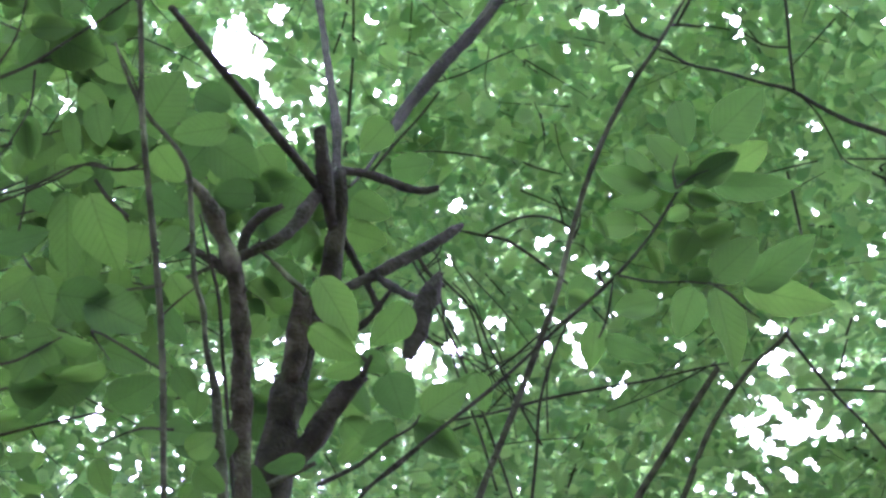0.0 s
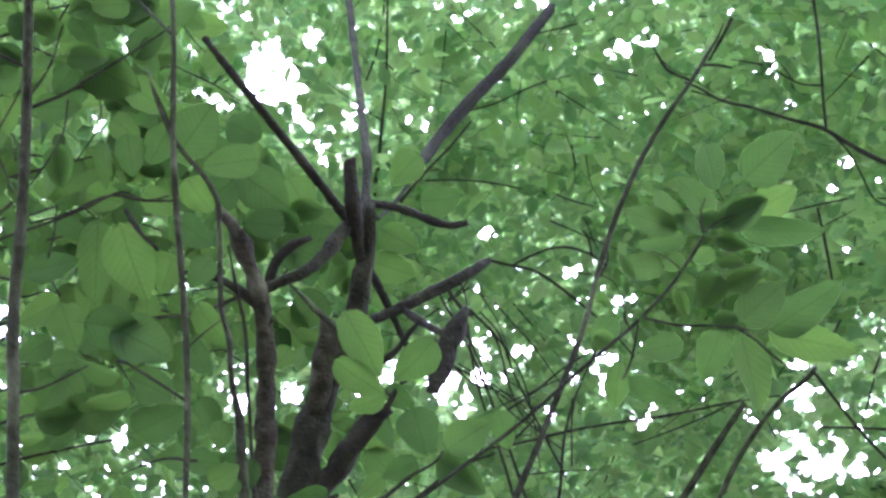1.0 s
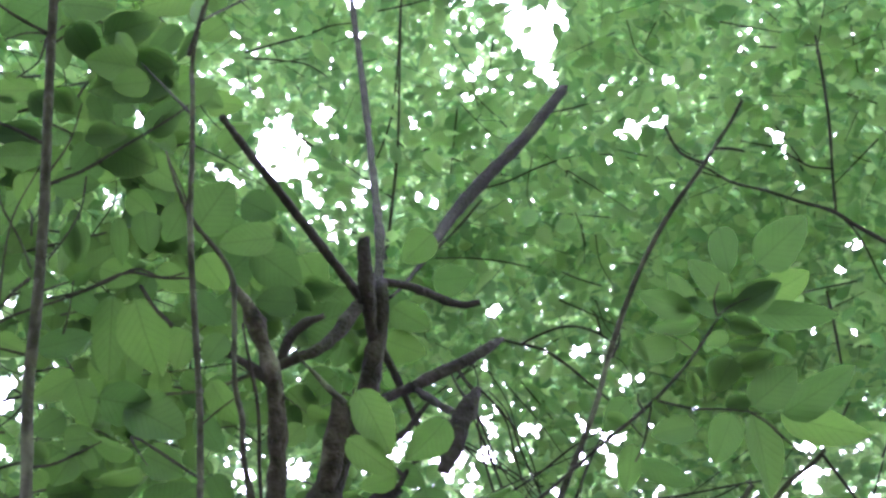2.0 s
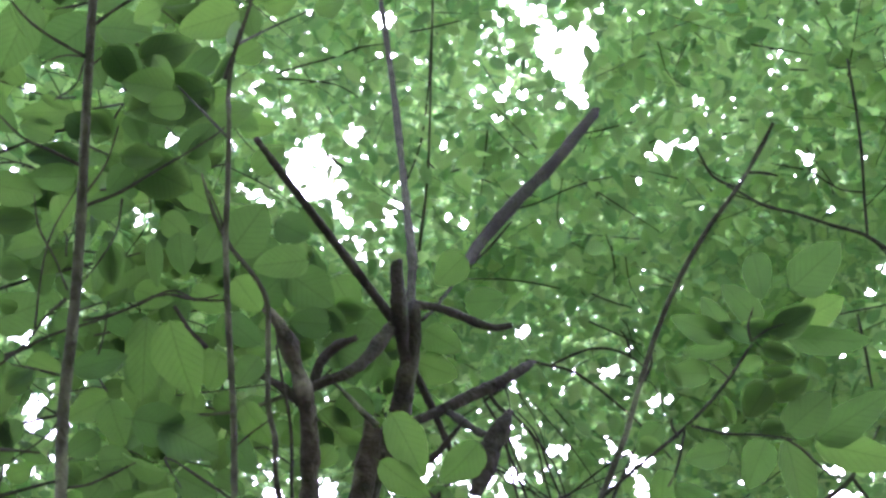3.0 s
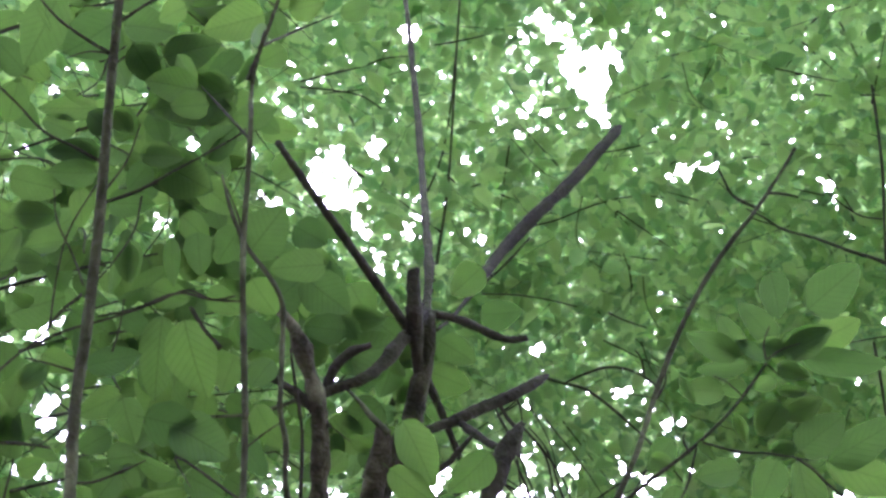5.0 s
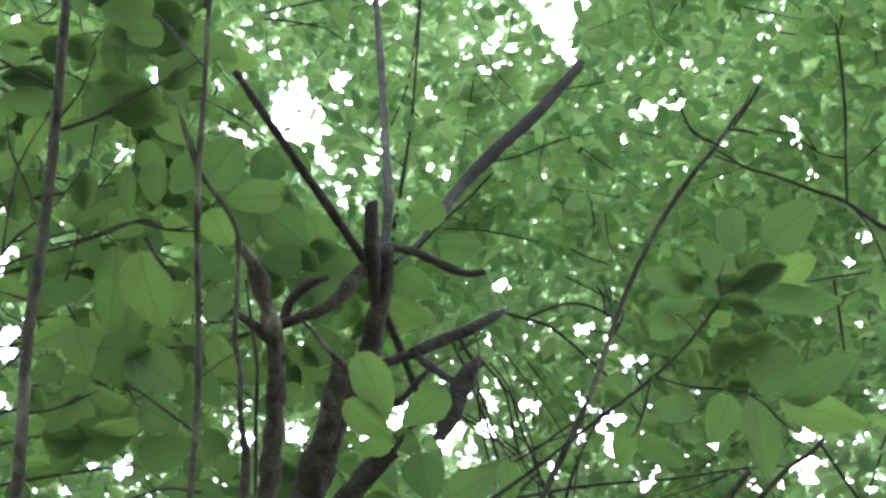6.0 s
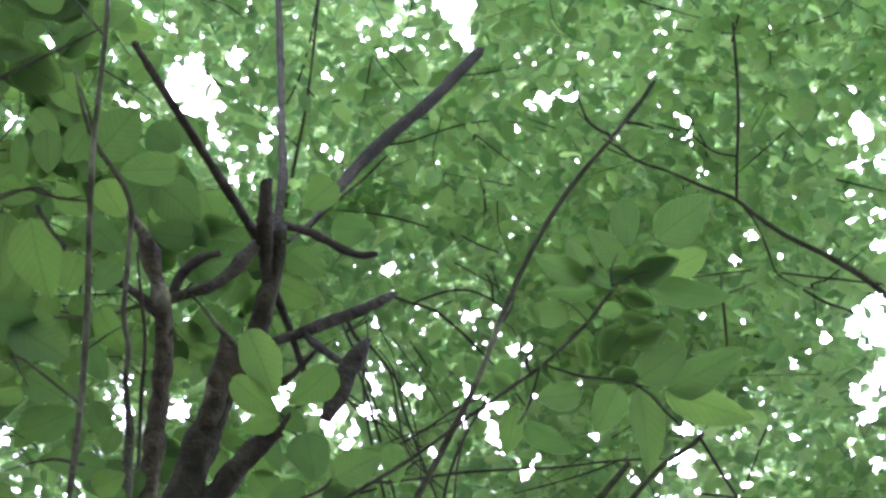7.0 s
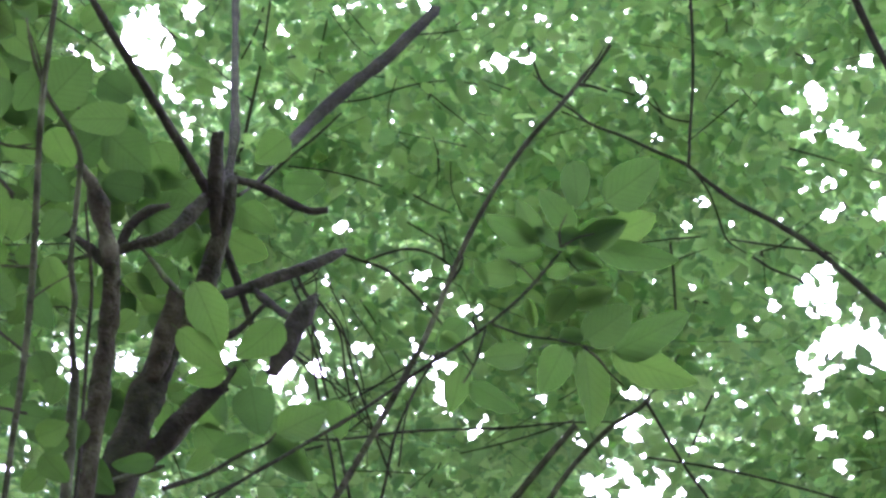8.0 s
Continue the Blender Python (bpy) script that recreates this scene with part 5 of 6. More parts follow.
# ---- the leafy bough in front ----
bough = tree("sapling", "sapling with a bough of broad pale green leaves seen from below", (0.05, 1.35, 0), group="saplings")
branch("stem", bough, [(-0.336, 2.000, -0.050, 0.0032), (-0.263, 1.952, 0.687, 0.0031), (-0.189, 1.905, 1.423, 0.0029), (-0.116, 1.857, 2.160, 0.0028), (-0.043, 1.809, 2.897, 0.0026), (-0.009, 1.787, 2.927, 0.0026), (0.065, 1.753, 2.971, 0.0026), (0.138, 1.718, 3.009, 0.0026), (0.226, 1.665, 3.059, 0.0026), (0.286, 1.627, 3.091, 0.0026), (0.326, 1.593, 3.118, 0.0023), (0.360, 1.555, 3.150, 0.0019)], TWIG, 8, 5, 0.1)
branch("twig", bough, [(0.280, 1.572, 3.040, 0.0019), (0.321, 1.574, 3.029, 0.0019), (0.352, 1.571, 3.025, 0.0016), (0.394, 1.570, 3.016, 0.0013)], TWIG, 6, 4)
branch("twig", bough, [(0.266, 1.582, 3.031, 0.0016), (0.259, 1.570, 3.046, 0.0013), (0.260, 1.568, 3.048, 0.0009)], TWIG, 6, 4)
branch("twig", bough, [(0.347, 1.501, 3.100, 0.0016), (0.365, 1.490, 3.107, 0.0013), (0.383, 1.483, 3.109, 0.0009)], TWIG, 6, 4)
branch("twig", bough, [(0.347, 1.501, 3.100, 0.0016), (0.344, 1.488, 3.113, 0.0013), (0.350, 1.474, 3.126, 0.0009)], TWIG, 6, 4)
branch("twig", bough, [(0.322, 1.532, 3.074, 0.0013), (0.304, 1.523, 3.087, 0.0009), (0.289, 1.520, 3.093, 0.0009)], TWIG, 6, 4)
branch("twig", bough, [(0.381, 1.588, 3.038, 0.0016), (0.402, 1.594, 3.026, 0.0019), (0.419, 1.603, 3.011, 0.0019), (0.434, 1.609, 3.000, 0.0013)], TWIG, 6, 4)
branch("twig", bough, [(0.283, 1.632, 3.087, 0.0016), (0.270, 1.667, 3.050, 0.0016), (0.263, 1.676, 3.041, 0.0013)], TWIG, 6, 4)
leaf(bough, (0.375, 1.536, 3.285), (0.391, 1.582, 3.252), 0.047)
leaf(bough, (0.417, 1.560, 3.244), (0.476, 1.515, 3.275), 0.056)
leaf_pile(bough, (0.380, 1.541, 3.151), (0.428, 1.511, 3.161), 0.034, 2)
leaf(bough, (0.438, 1.628, 3.260), (0.489, 1.597, 3.267), 0.044)
leaf(bough, (0.418, 1.626, 3.231), (0.516, 1.617, 3.211), 0.040)
leaf(bough, (0.388, 1.609, 3.237), (0.344, 1.579, 3.275), 0.036)
leaf(bough, (0.346, 1.612, 3.217), (0.317, 1.584, 3.259), 0.030)
leaf(bough, (0.342, 1.608, 3.212), (0.278, 1.592, 3.232), 0.034)
leaf_pile(bough, (0.380, 1.536, 3.152), (0.349, 1.533, 3.156), 0.022, 2)
leaf(bough, (0.356, 1.629, 3.220), (0.295, 1.646, 3.226), 0.025)
leaf_pile(bough, (0.373, 1.561, 3.150), (0.406, 1.559, 3.133), 0.021, 2)
leaf_pile(bough, (0.375, 1.577, 3.127), (0.408, 1.580, 3.129), 0.014, 2)
leaf_pile(bough, (0.375, 1.580, 3.112), (0.354, 1.611, 3.088), 0.036, 2)
leaf_pile(bough, (0.383, 1.599, 3.109), (0.426, 1.582, 3.119), 0.029, 2)
leaf(bough, (0.396, 1.624, 3.076), (0.447, 1.590, 3.104), 0.047)
leaf(bough, (0.448, 1.699, 3.132), (0.534, 1.651, 3.161), 0.048)
leaf(bough, (0.450, 1.720, 3.151), (0.556, 1.725, 3.114), 0.048)
leaf(bough, (0.410, 1.685, 3.121), (0.428, 1.739, 3.040), 0.054)
leaf(bough, (0.397, 1.728, 3.162), (0.373, 1.771, 3.119), 0.044)
leaf(bough, (0.334, 1.641, 3.064), (0.281, 1.660, 3.068), 0.036)
leaf(bough, (0.270, 1.709, 3.171), (0.241, 1.742, 3.147), 0.033)
leaf_pile(bough, (0.234, 1.664, 3.099), (0.260, 1.668, 3.084), 0.021, 2)
leaf(bough, (0.272, 1.733, 3.121), (0.263, 1.779, 3.080), 0.033)
leaf(bough, (0.280, 1.734, 3.095), (0.341, 1.752, 3.069), 0.037)
leaf_pile(bough, (0.284, 1.623, 3.088), (0.304, 1.638, 3.074), 0.012, 2)
leaf_pile(bough, (0.332, 1.615, 3.123), (0.343, 1.642, 3.105), 0.014, 2)
leaf_pile(bough, (0.269, 1.596, 3.162), (0.284, 1.616, 3.140), 0.010, 2)
leaf(bough, (0.326, 1.644, 3.189), (0.271, 1.644, 3.190), 0.034)
leaf_pile(bough, (0.369, 1.633, 3.085), (0.399, 1.626, 3.085), 0.022, 2)
leaf(bough, (0.351, 1.630, 3.186), (0.321, 1.645, 3.189), 0.026)
leaf(bough, (0.388, 1.640, 3.211), (0.363, 1.657, 3.205), 0.022)
leaf(bough, (0.380, 1.613, 3.211), (0.335, 1.597, 3.229), 0.021)

# ---- tall trees of the canopy ----
tall = tree("tall_tree", "tall beech tree with thin side twigs and a light leafy crown", (0.0, 6.4, 0), group="canopy trees")
branch("trunk", tall, [(-0.630, 7.001, -0.050, 0.0875), (-0.598, 6.919, 1.558, 0.0832), (-0.566, 6.838, 3.165, 0.0788), (-0.534, 6.756, 4.773, 0.0744), (-0.502, 6.675, 6.381, 0.0700), (-0.416, 6.453, 6.683, 0.0628), (-0.340, 6.230, 6.959, 0.0555), (-0.240, 5.994, 7.225, 0.0410), (-0.130, 5.797, 7.430, 0.0314), (-0.096, 5.385, 7.273, 0.0161), (-0.053, 4.619, 6.754, 0.0071), (-0.022, 4.216, 6.705, 0.0049), (-0.013, 4.037, 6.847, 0.0049)] + [(0.0, 4.6, 12.5, 0.008)], BARK, 12, 5, 0.1)
branch("twig", tall, [(0.143, 4.329, 5.752, 0.0071), (0.195, 4.382, 5.694, 0.0080), (0.230, 4.399, 5.674, 0.0071)], TWIG, 6, 4)
branch("twig", tall, [(0.011, 4.149, 5.934, 0.0080), (0.081, 4.091, 5.988, 0.0062), (0.170, 4.025, 6.046, 0.0053), (0.240, 3.964, 6.098, 0.0044)], TWIG, 6, 4)
branch("twig", tall, [(0.111, 4.499, 5.865, 0.0027), (0.153, 4.473, 5.890, 0.0037)], TWIG, 6, 4)
branch("twig", tall, [(0.154, 4.438, 5.782, 0.0036), (0.217, 4.399, 5.820, 0.0036), (0.235, 4.362, 5.858, 0.0045)], TWIG, 6, 4)
branch("twig", tall, [(0.289, 4.490, 6.009, 0.0056), (0.371, 4.503, 5.991, 0.0065), (0.436, 4.510, 5.977, 0.0065), (0.509, 4.538, 5.940, 0.0065), (0.582, 4.575, 5.892, 0.0056), (0.663, 4.619, 5.833, 0.0046), (0.761, 4.686, 5.741, 0.0037)], TWIG, 6, 4)
branch("twig", tall, [(0.371, 4.503, 5.991, 0.0046), (0.436, 4.478, 6.010, 0.0056), (0.510, 4.457, 6.023, 0.0056), (0.574, 4.456, 6.017, 0.0056), (0.637, 4.470, 5.994, 0.0046), (0.683, 4.492, 5.964, 0.0037)], TWIG, 6, 4)
branch("twig", tall, [(0.634, 4.472, 5.992, 0.0037), (0.616, 4.422, 6.045, 0.0037), (0.601, 4.410, 6.059, 0.0028)], TWIG, 6, 4)
branch("twig", tall, [(0.102, 4.647, 6.563, 0.0040), (0.232, 4.646, 6.560, 0.0040), (0.352, 4.654, 6.545, 0.0040), (0.441, 4.665, 6.528, 0.0030)], TWIG, 6, 4)
branch("twig", tall, [(0.232, 4.471, 6.718, 0.0050), (0.352, 4.445, 6.734, 0.0040), (0.491, 4.394, 6.766, 0.0040), (0.630, 4.361, 6.780, 0.0030), (0.748, 4.356, 6.768, 0.0030), (0.826, 4.365, 6.748, 0.0020)], TWIG, 6, 4)
branch("twig", tall, [(0.491, 4.256, 6.881, 0.0040), (0.589, 4.235, 6.887, 0.0030), (0.708, 4.205, 6.897, 0.0030)], TWIG, 6, 4)
branch("twig", tall, [(-0.538, 3.953, 6.858, 0.0042), (-0.433, 3.934, 6.881, 0.0044), (-0.336, 3.918, 6.901, 0.0040), (-0.249, 3.894, 6.923, 0.0034), (-0.162, 3.887, 6.931, 0.0026)], TWIG, 6, 4)
branch("twig", tall, [(-0.538, 3.968, 6.846, 0.0039), (-0.414, 3.981, 6.848, 0.0039), (-0.317, 4.000, 6.840, 0.0029), (-0.259, 4.032, 6.819, 0.0029)], TWIG, 6, 4)
branch("twig", tall, [(-0.399, 4.433, 7.003, 0.0062), (-0.337, 4.467, 6.979, 0.0062), (-0.276, 4.495, 6.959, 0.0052)], TWIG, 6, 4)
branch("twig", tall, [(-0.085, 3.857, 6.955, 0.0039), (0.012, 3.842, 6.967, 0.0039), (0.089, 3.826, 6.977, 0.0029)], TWIG, 6, 4)
branch("twig", tall, [(-0.008, 3.958, 7.129, 0.0030), (-0.028, 4.181, 6.963, 0.0040), (-0.058, 4.306, 6.863, 0.0040), (-0.098, 4.382, 6.799, 0.0040)], TWIG, 6, 4)
branch("twig", tall, [(0.602, 4.411, 6.473, 0.0039), (0.611, 4.453, 6.433, 0.0039), (0.615, 4.467, 6.419, 0.0029)], TWIG, 6, 4)
branch("twig", tall, [(0.534, 4.535, 6.365, 0.0039), (0.592, 4.550, 6.344, 0.0039), (0.669, 4.562, 6.323, 0.0029)], TWIG, 6, 4)

# a fan of thin twigs beside the rotten stump
branch("twig", tall, [(0.186, 3.665, 5.019, 0.0042), (0.253, 3.752, 4.995, 0.0037), (0.286, 3.866, 4.940, 0.0032), (0.321, 3.959, 4.904, 0.0026), (0.435, 4.056, 4.853, 0.0021)], TWIG, 6, 4)
branch("twig", tall, [(0.175, 3.701, 4.981, 0.0036), (0.223, 3.814, 4.928, 0.0030), (0.284, 3.914, 4.883, 0.0024), (0.386, 3.993, 4.856, 0.0018)], TWIG, 6, 4)
branch("twig", tall, [(0.251, 3.653, 5.028, 0.0026), (0.360, 3.772, 4.964, 0.0019), (0.435, 3.875, 4.913, 0.0013)], TWIG, 6, 4)
branch("twig", tall, [(0.122, 3.754, 4.925, 0.0030), (0.203, 3.837, 4.903, 0.0025), (0.284, 3.887, 4.915, 0.0020), (0.348, 3.957, 4.905, 0.0015)], TWIG, 6, 4)
branch("twig", tall, [(0.234, 3.697, 4.983, 0.0036), (0.306, 3.797, 4.941, 0.0030), (0.348, 3.918, 4.873, 0.0024), (0.367, 4.050, 4.789, 0.0018)], TWIG, 6, 4)
branch("twig", tall, [(0.153, 3.762, 4.915, 0.0028), (0.279, 3.850, 4.882, 0.0021), (0.399, 3.972, 4.802, 0.0014)], TWIG, 6, 4)
branch("twig", tall, [(0.196, 3.619, 5.068, 0.0026), (0.266, 3.731, 5.017, 0.0019), (0.299, 3.845, 4.963, 0.0013)], TWIG, 6, 4)
branch("twig", tall, [(0.462, 3.593, 5.070, 0.0022), (0.562, 3.637, 5.082, 0.0016), (0.603, 3.730, 5.050, 0.0011)], TWIG, 6, 4)
branch("twig", tall, [(0.115, 3.886, 4.772, 0.0036), (0.194, 3.893, 4.838, 0.0030), (0.315, 3.892, 4.906, 0.0024), (0.523, 3.861, 4.993, 0.0018)], TWIG, 6, 4)
branch("twig", tall, [(0.438, 3.924, 4.696, 0.0032), (0.454, 3.859, 4.852, 0.0027), (0.503, 3.825, 4.961, 0.0021), (0.550, 3.785, 5.074, 0.0016)], TWIG, 6, 4)
branch("twig", tall, [(0.493, 3.495, 5.163, 0.0022), (0.526, 3.579, 5.146, 0.0016), (0.563, 3.637, 5.154, 0.0011)], TWIG, 6, 4)
branch("twig", tall, [(0.640, 4.369, 6.370, 0.0024), (0.660, 4.472, 6.340, 0.0019), (0.707, 4.559, 6.320, 0.0014)], TWIG, 6, 4)
branch("twig", tall, [(0.574, 4.317, 6.426, 0.0022), (0.603, 4.405, 6.409, 0.0018), (0.611, 4.510, 6.380, 0.0013)], TWIG, 6, 4)
branch("twig", tall, [(0.431, 4.180, 6.559, 0.0022), (0.416, 4.315, 6.510, 0.0018), (0.448, 4.405, 6.495, 0.0013)], TWIG, 6, 4)
branch("twig", tall, [(0.164, 3.889, 6.805, 0.0024), (0.223, 3.995, 6.786, 0.0019), (0.254, 4.116, 6.753, 0.0014)], TWIG, 6, 4)
branch("twig", tall, [(0.883, 4.107, 6.560, 0.0024), (0.965, 4.175, 6.554, 0.0019), (1.047, 4.200, 6.582, 0.0014)], TWIG, 6, 4)
branch("twig", tall, [(0.749, 3.804, 6.817, 0.0022), (0.794, 3.922, 6.786, 0.0018), (0.857, 3.978, 6.796, 0.0013)], TWIG, 6, 4)
branch("twig", tall, [(0.183, 4.040, 6.689, 0.0022), (0.300, 4.158, 6.652, 0.0018), (0.341, 4.203, 6.677, 0.0013)], TWIG, 6, 4)

right = tree("tall_tree", "canopy tree with long thin drooping branches", (4.6, 5.2, 0), group="canopy trees")
branch("trunk", right, [(4.6, 5.2, -0.1, 0.12), (4.55, 5.2, 4.0, 0.1), (4.4, 5.3, 8.0, 0.07), (4.3, 5.2, 14.0, 0.02)], BARK, 12, 5, 0.1)
branch("limb", right, [(4.55, 5.2, 4.2, 0.03), (3.4, 4.6, 4.5, 0.022)] + [(1.717, 3.416, 4.851, 0.0125), (1.616, 3.396, 4.921, 0.0118), (1.518, 3.367, 4.995, 0.0103), (1.431, 3.341, 5.059, 0.0088), (1.329, 3.321, 5.117, 0.0081), (1.227, 3.308, 5.166, 0.0074), (1.151, 3.287, 5.210, 0.0066), (1.093, 3.268, 5.245, 0.0059), (1.017, 3.261, 5.273, 0.0052), (0.927, 3.249, 5.307, 0.0044), (0.837, 3.240, 5.335, 0.0044), (0.791, 3.224, 5.360, 0.0037), (0.752, 3.214, 5.376, 0.0029)], TWIG, 8, 5, 0.1)
branch("twig", right, [(1.102, 3.271, 5.240, 0.0044), (1.095, 3.200, 5.304, 0.0044), (1.088, 3.111, 5.380, 0.0044), (1.071, 3.013, 5.463, 0.0044), (1.051, 2.925, 5.535, 0.0037)], TWIG, 6, 4)
branch("twig", right, [(1.095, 3.186, 5.316, 0.0037), (1.042, 3.189, 5.328, 0.0029), (0.989, 3.173, 5.356, 0.0029), (0.957, 3.157, 5.378, 0.0022)], TWIG, 6, 4)
branch("twig", right, [(1.097, 3.265, 5.246, 0.0029), (1.153, 3.301, 5.197, 0.0029), (1.189, 3.346, 5.143, 0.0029), (1.216, 3.382, 5.100, 0.0029), (1.268, 3.395, 5.069, 0.0022)], TWIG, 6, 4)
branch("twig", right, [(1.223, 3.380, 5.099, 0.0029), (1.293, 3.370, 5.084, 0.0037), (1.376, 3.356, 5.066, 0.0037), (1.473, 3.339, 5.043, 0.0037)], TWIG, 6, 4)
branch("twig", right, [(1.282, 3.397, 5.062, 0.0044), (1.341, 3.407, 5.030, 0.0044), (1.398, 3.407, 5.007, 0.0037), (1.457, 3.426, 4.963, 0.0037)], TWIG, 6, 4)
branch("twig", right, [(1.310, 3.390, 5.059, 0.0037), (1.302, 3.386, 5.065, 0.0037), (1.335, 3.367, 5.071, 0.0029)], TWIG, 6, 4)
branch("twig", right, [(1.317, 2.596, 5.180, 0.0102), (1.367, 2.656, 5.118, 0.0102), (1.426, 2.718, 5.047, 0.0102), (1.502, 2.782, 4.963, 0.0095)], TWIG, 6, 4)
branch("twig", right, [(1.205, 4.119, 5.817, 0.0027), (1.281, 4.096, 5.817, 0.0035), (1.381, 4.066, 5.814, 0.0035)], TWIG, 6, 4)
branch("twig", right, [(1.093, 3.554, 6.327, 0.0035), (1.145, 3.551, 6.317, 0.0035)], TWIG, 6, 4)
branch("twig", right, [(1.044, 3.689, 6.235, 0.0062), (1.016, 3.735, 6.204, 0.0062), (0.973, 3.798, 6.162, 0.0044)], TWIG, 6, 4)
branch("twig", right, [(1.329, 4.253, 5.644, 0.0044), (1.307, 4.159, 5.747, 0.0053), (1.290, 4.100, 5.810, 0.0044)], TWIG, 6, 4)
branch("twig", right, [(1.438, 4.427, 5.415, 0.0044), (1.459, 4.387, 5.452, 0.0044)], TWIG, 6, 4)

low = tree("tall_tree", "slender tree with thin crossing boughs low in the wood", (1.9, 6.0, 0), group="canopy trees")
branch("trunk", low, [(0.573, 5.570, -0.050, 0.0206), (0.627, 5.502, 1.296, 0.0195), (0.682, 5.433, 2.642, 0.0185), (0.736, 5.365, 3.988, 0.0175), (0.790, 5.296, 5.334, 0.0165), (0.855, 5.215, 5.433, 0.0149), (0.957, 5.116, 5.540, 0.0142), (1.080, 4.987, 5.670, 0.0134), (1.145, 4.920, 5.733, 0.0112)], BARK, 10, 5, 0.1)
branch("limb", low, [(0.919, 5.297, 5.304, 0.0127), (1.003, 5.202, 5.414, 0.0120), (1.100, 5.062, 5.572, 0.0112), (1.192, 4.964, 5.668, 0.0104), (1.270, 4.894, 5.727, 0.0097), (1.357, 4.835, 5.769, 0.0097), (1.416, 4.765, 5.829, 0.0067), (1.463, 4.695, 5.890, 0.0037)], BARK, 8, 5, 0.1)
branch("twig", low, [(0.236, 4.846, 5.501, 0.0057), (0.383, 4.828, 5.512, 0.0057), (0.530, 4.800, 5.531, 0.0064), (0.694, 4.772, 5.539, 0.0057), (0.874, 4.741, 5.541, 0.0050), (1.054, 4.698, 5.548, 0.0043), (1.204, 4.666, 5.543, 0.0036)], TWIG, 6, 4)
branch("twig", low, [(0.734, 4.815, 5.479, 0.0028), (0.871, 4.772, 5.504, 0.0036), (0.999, 4.724, 5.531, 0.0036), (1.090, 4.683, 5.556, 0.0028)], TWIG, 6, 4)
branch("twig", low, [(1.346, 4.747, 5.717, 0.0066), (1.412, 4.799, 5.635, 0.0058), (1.493, 4.858, 5.535, 0.0058), (1.574, 4.903, 5.448, 0.0058), (1.683, 4.973, 5.310, 0.0052)], TWIG, 6, 4)
branch("twig", low, [(1.362, 4.865, 5.573, 0.0052), (1.476, 4.849, 5.552, 0.0052), (1.646, 4.826, 5.513, 0.0052), (1.836, 4.804, 5.456, 0.0052), (2.033, 4.780, 5.387, 0.0044)], TWIG, 6, 4)
branch("twig", low, [(0.459, 4.853, 5.144, 0.0062), (0.487, 4.747, 5.281, 0.0062), (0.503, 4.659, 5.389, 0.0055), (0.546, 4.568, 5.492, 0.0049), (0.614, 4.472, 5.591, 0.0034)], TWIG, 6, 4)
branch("twig", low, [(0.408, 4.844, 5.162, 0.0055), (0.364, 4.750, 5.291, 0.0055), (0.319, 4.663, 5.404, 0.0055), (0.242, 4.526, 5.570, 0.0049), (0.178, 4.431, 5.678, 0.0034)], TWIG, 6, 4)
branch("twig", low, [(0.369, 4.984, 5.314, 0.0050), (0.325, 4.874, 5.460, 0.0050), (0.278, 4.783, 5.576, 0.0050), (0.232, 4.664, 5.717, 0.0043), (0.220, 4.578, 5.812, 0.0036)], TWIG, 6, 4)
branch("twig", low, [(0.521, 4.893, 5.416, 0.0043), (0.424, 4.770, 5.579, 0.0043), (0.359, 4.676, 5.694, 0.0043), (0.310, 4.590, 5.793, 0.0036), (0.259, 4.553, 5.836, 0.0028)], TWIG, 6, 4)
branch("twig", low, [(0.296, 4.783, 5.575, 0.0050), (0.428, 4.722, 5.634, 0.0050), (0.541, 4.660, 5.693, 0.0043), (0.653, 4.613, 5.729, 0.0036)], TWIG, 6, 4)
branch("twig", low, [(-0.070, 5.298, 5.579, 0.0076), (0.049, 5.255, 5.636, 0.0068), (0.170, 5.198, 5.705, 0.0060), (0.348, 5.150, 5.754, 0.0060), (0.449, 5.088, 5.821, 0.0046)], TWIG, 6, 4)
branch("twig", low, [(0.057, 5.068, 6.170, 0.0062), (0.154, 5.111, 6.121, 0.0062), (0.271, 5.152, 6.069, 0.0047), (0.386, 5.203, 6.001, 0.0039)], TWIG, 6, 4)
branch("twig", low, [(0.657, 5.631, 5.753, 0.0048), (0.801, 5.395, 6.030, 0.0040)], TWIG, 6, 4)
branch("twig", low, [(1.539, 4.733, 5.667, 0.0037), (1.495, 4.834, 5.563, 0.0037)], TWIG, 6, 4)
branch("twig", low, [(0.404, 5.524, 5.923, 0.0032), (0.568, 5.508, 5.926, 0.0032), (0.711, 5.496, 5.920, 0.0024)], TWIG, 6, 4)

pale_tree = tree("tall_tree", "pale grey straight distant trunk", (2.6, 12.0, 0), group="canopy trees")
branch("trunk", pale_tree, [(1.171, 11.210, -0.050, 0.0651), (1.250, 11.171, 2.320, 0.0618), (1.328, 11.133, 4.690, 0.0586), (1.406, 11.094, 7.060, 0.0553), (1.485, 11.055, 9.430, 0.0521), (1.566, 11.014, 10.143, 0.0495), (1.723, 11.382, 11.258, 0.0442), (1.821, 11.533, 11.985, 0.0413)] + [(2.75, 11.2, 13.5, 0.02)], BARK_PALE, 10, 5, 0.08)


# ---- the leaves of the canopy ----
CROWNS = [tall, right, low, pale_tree]


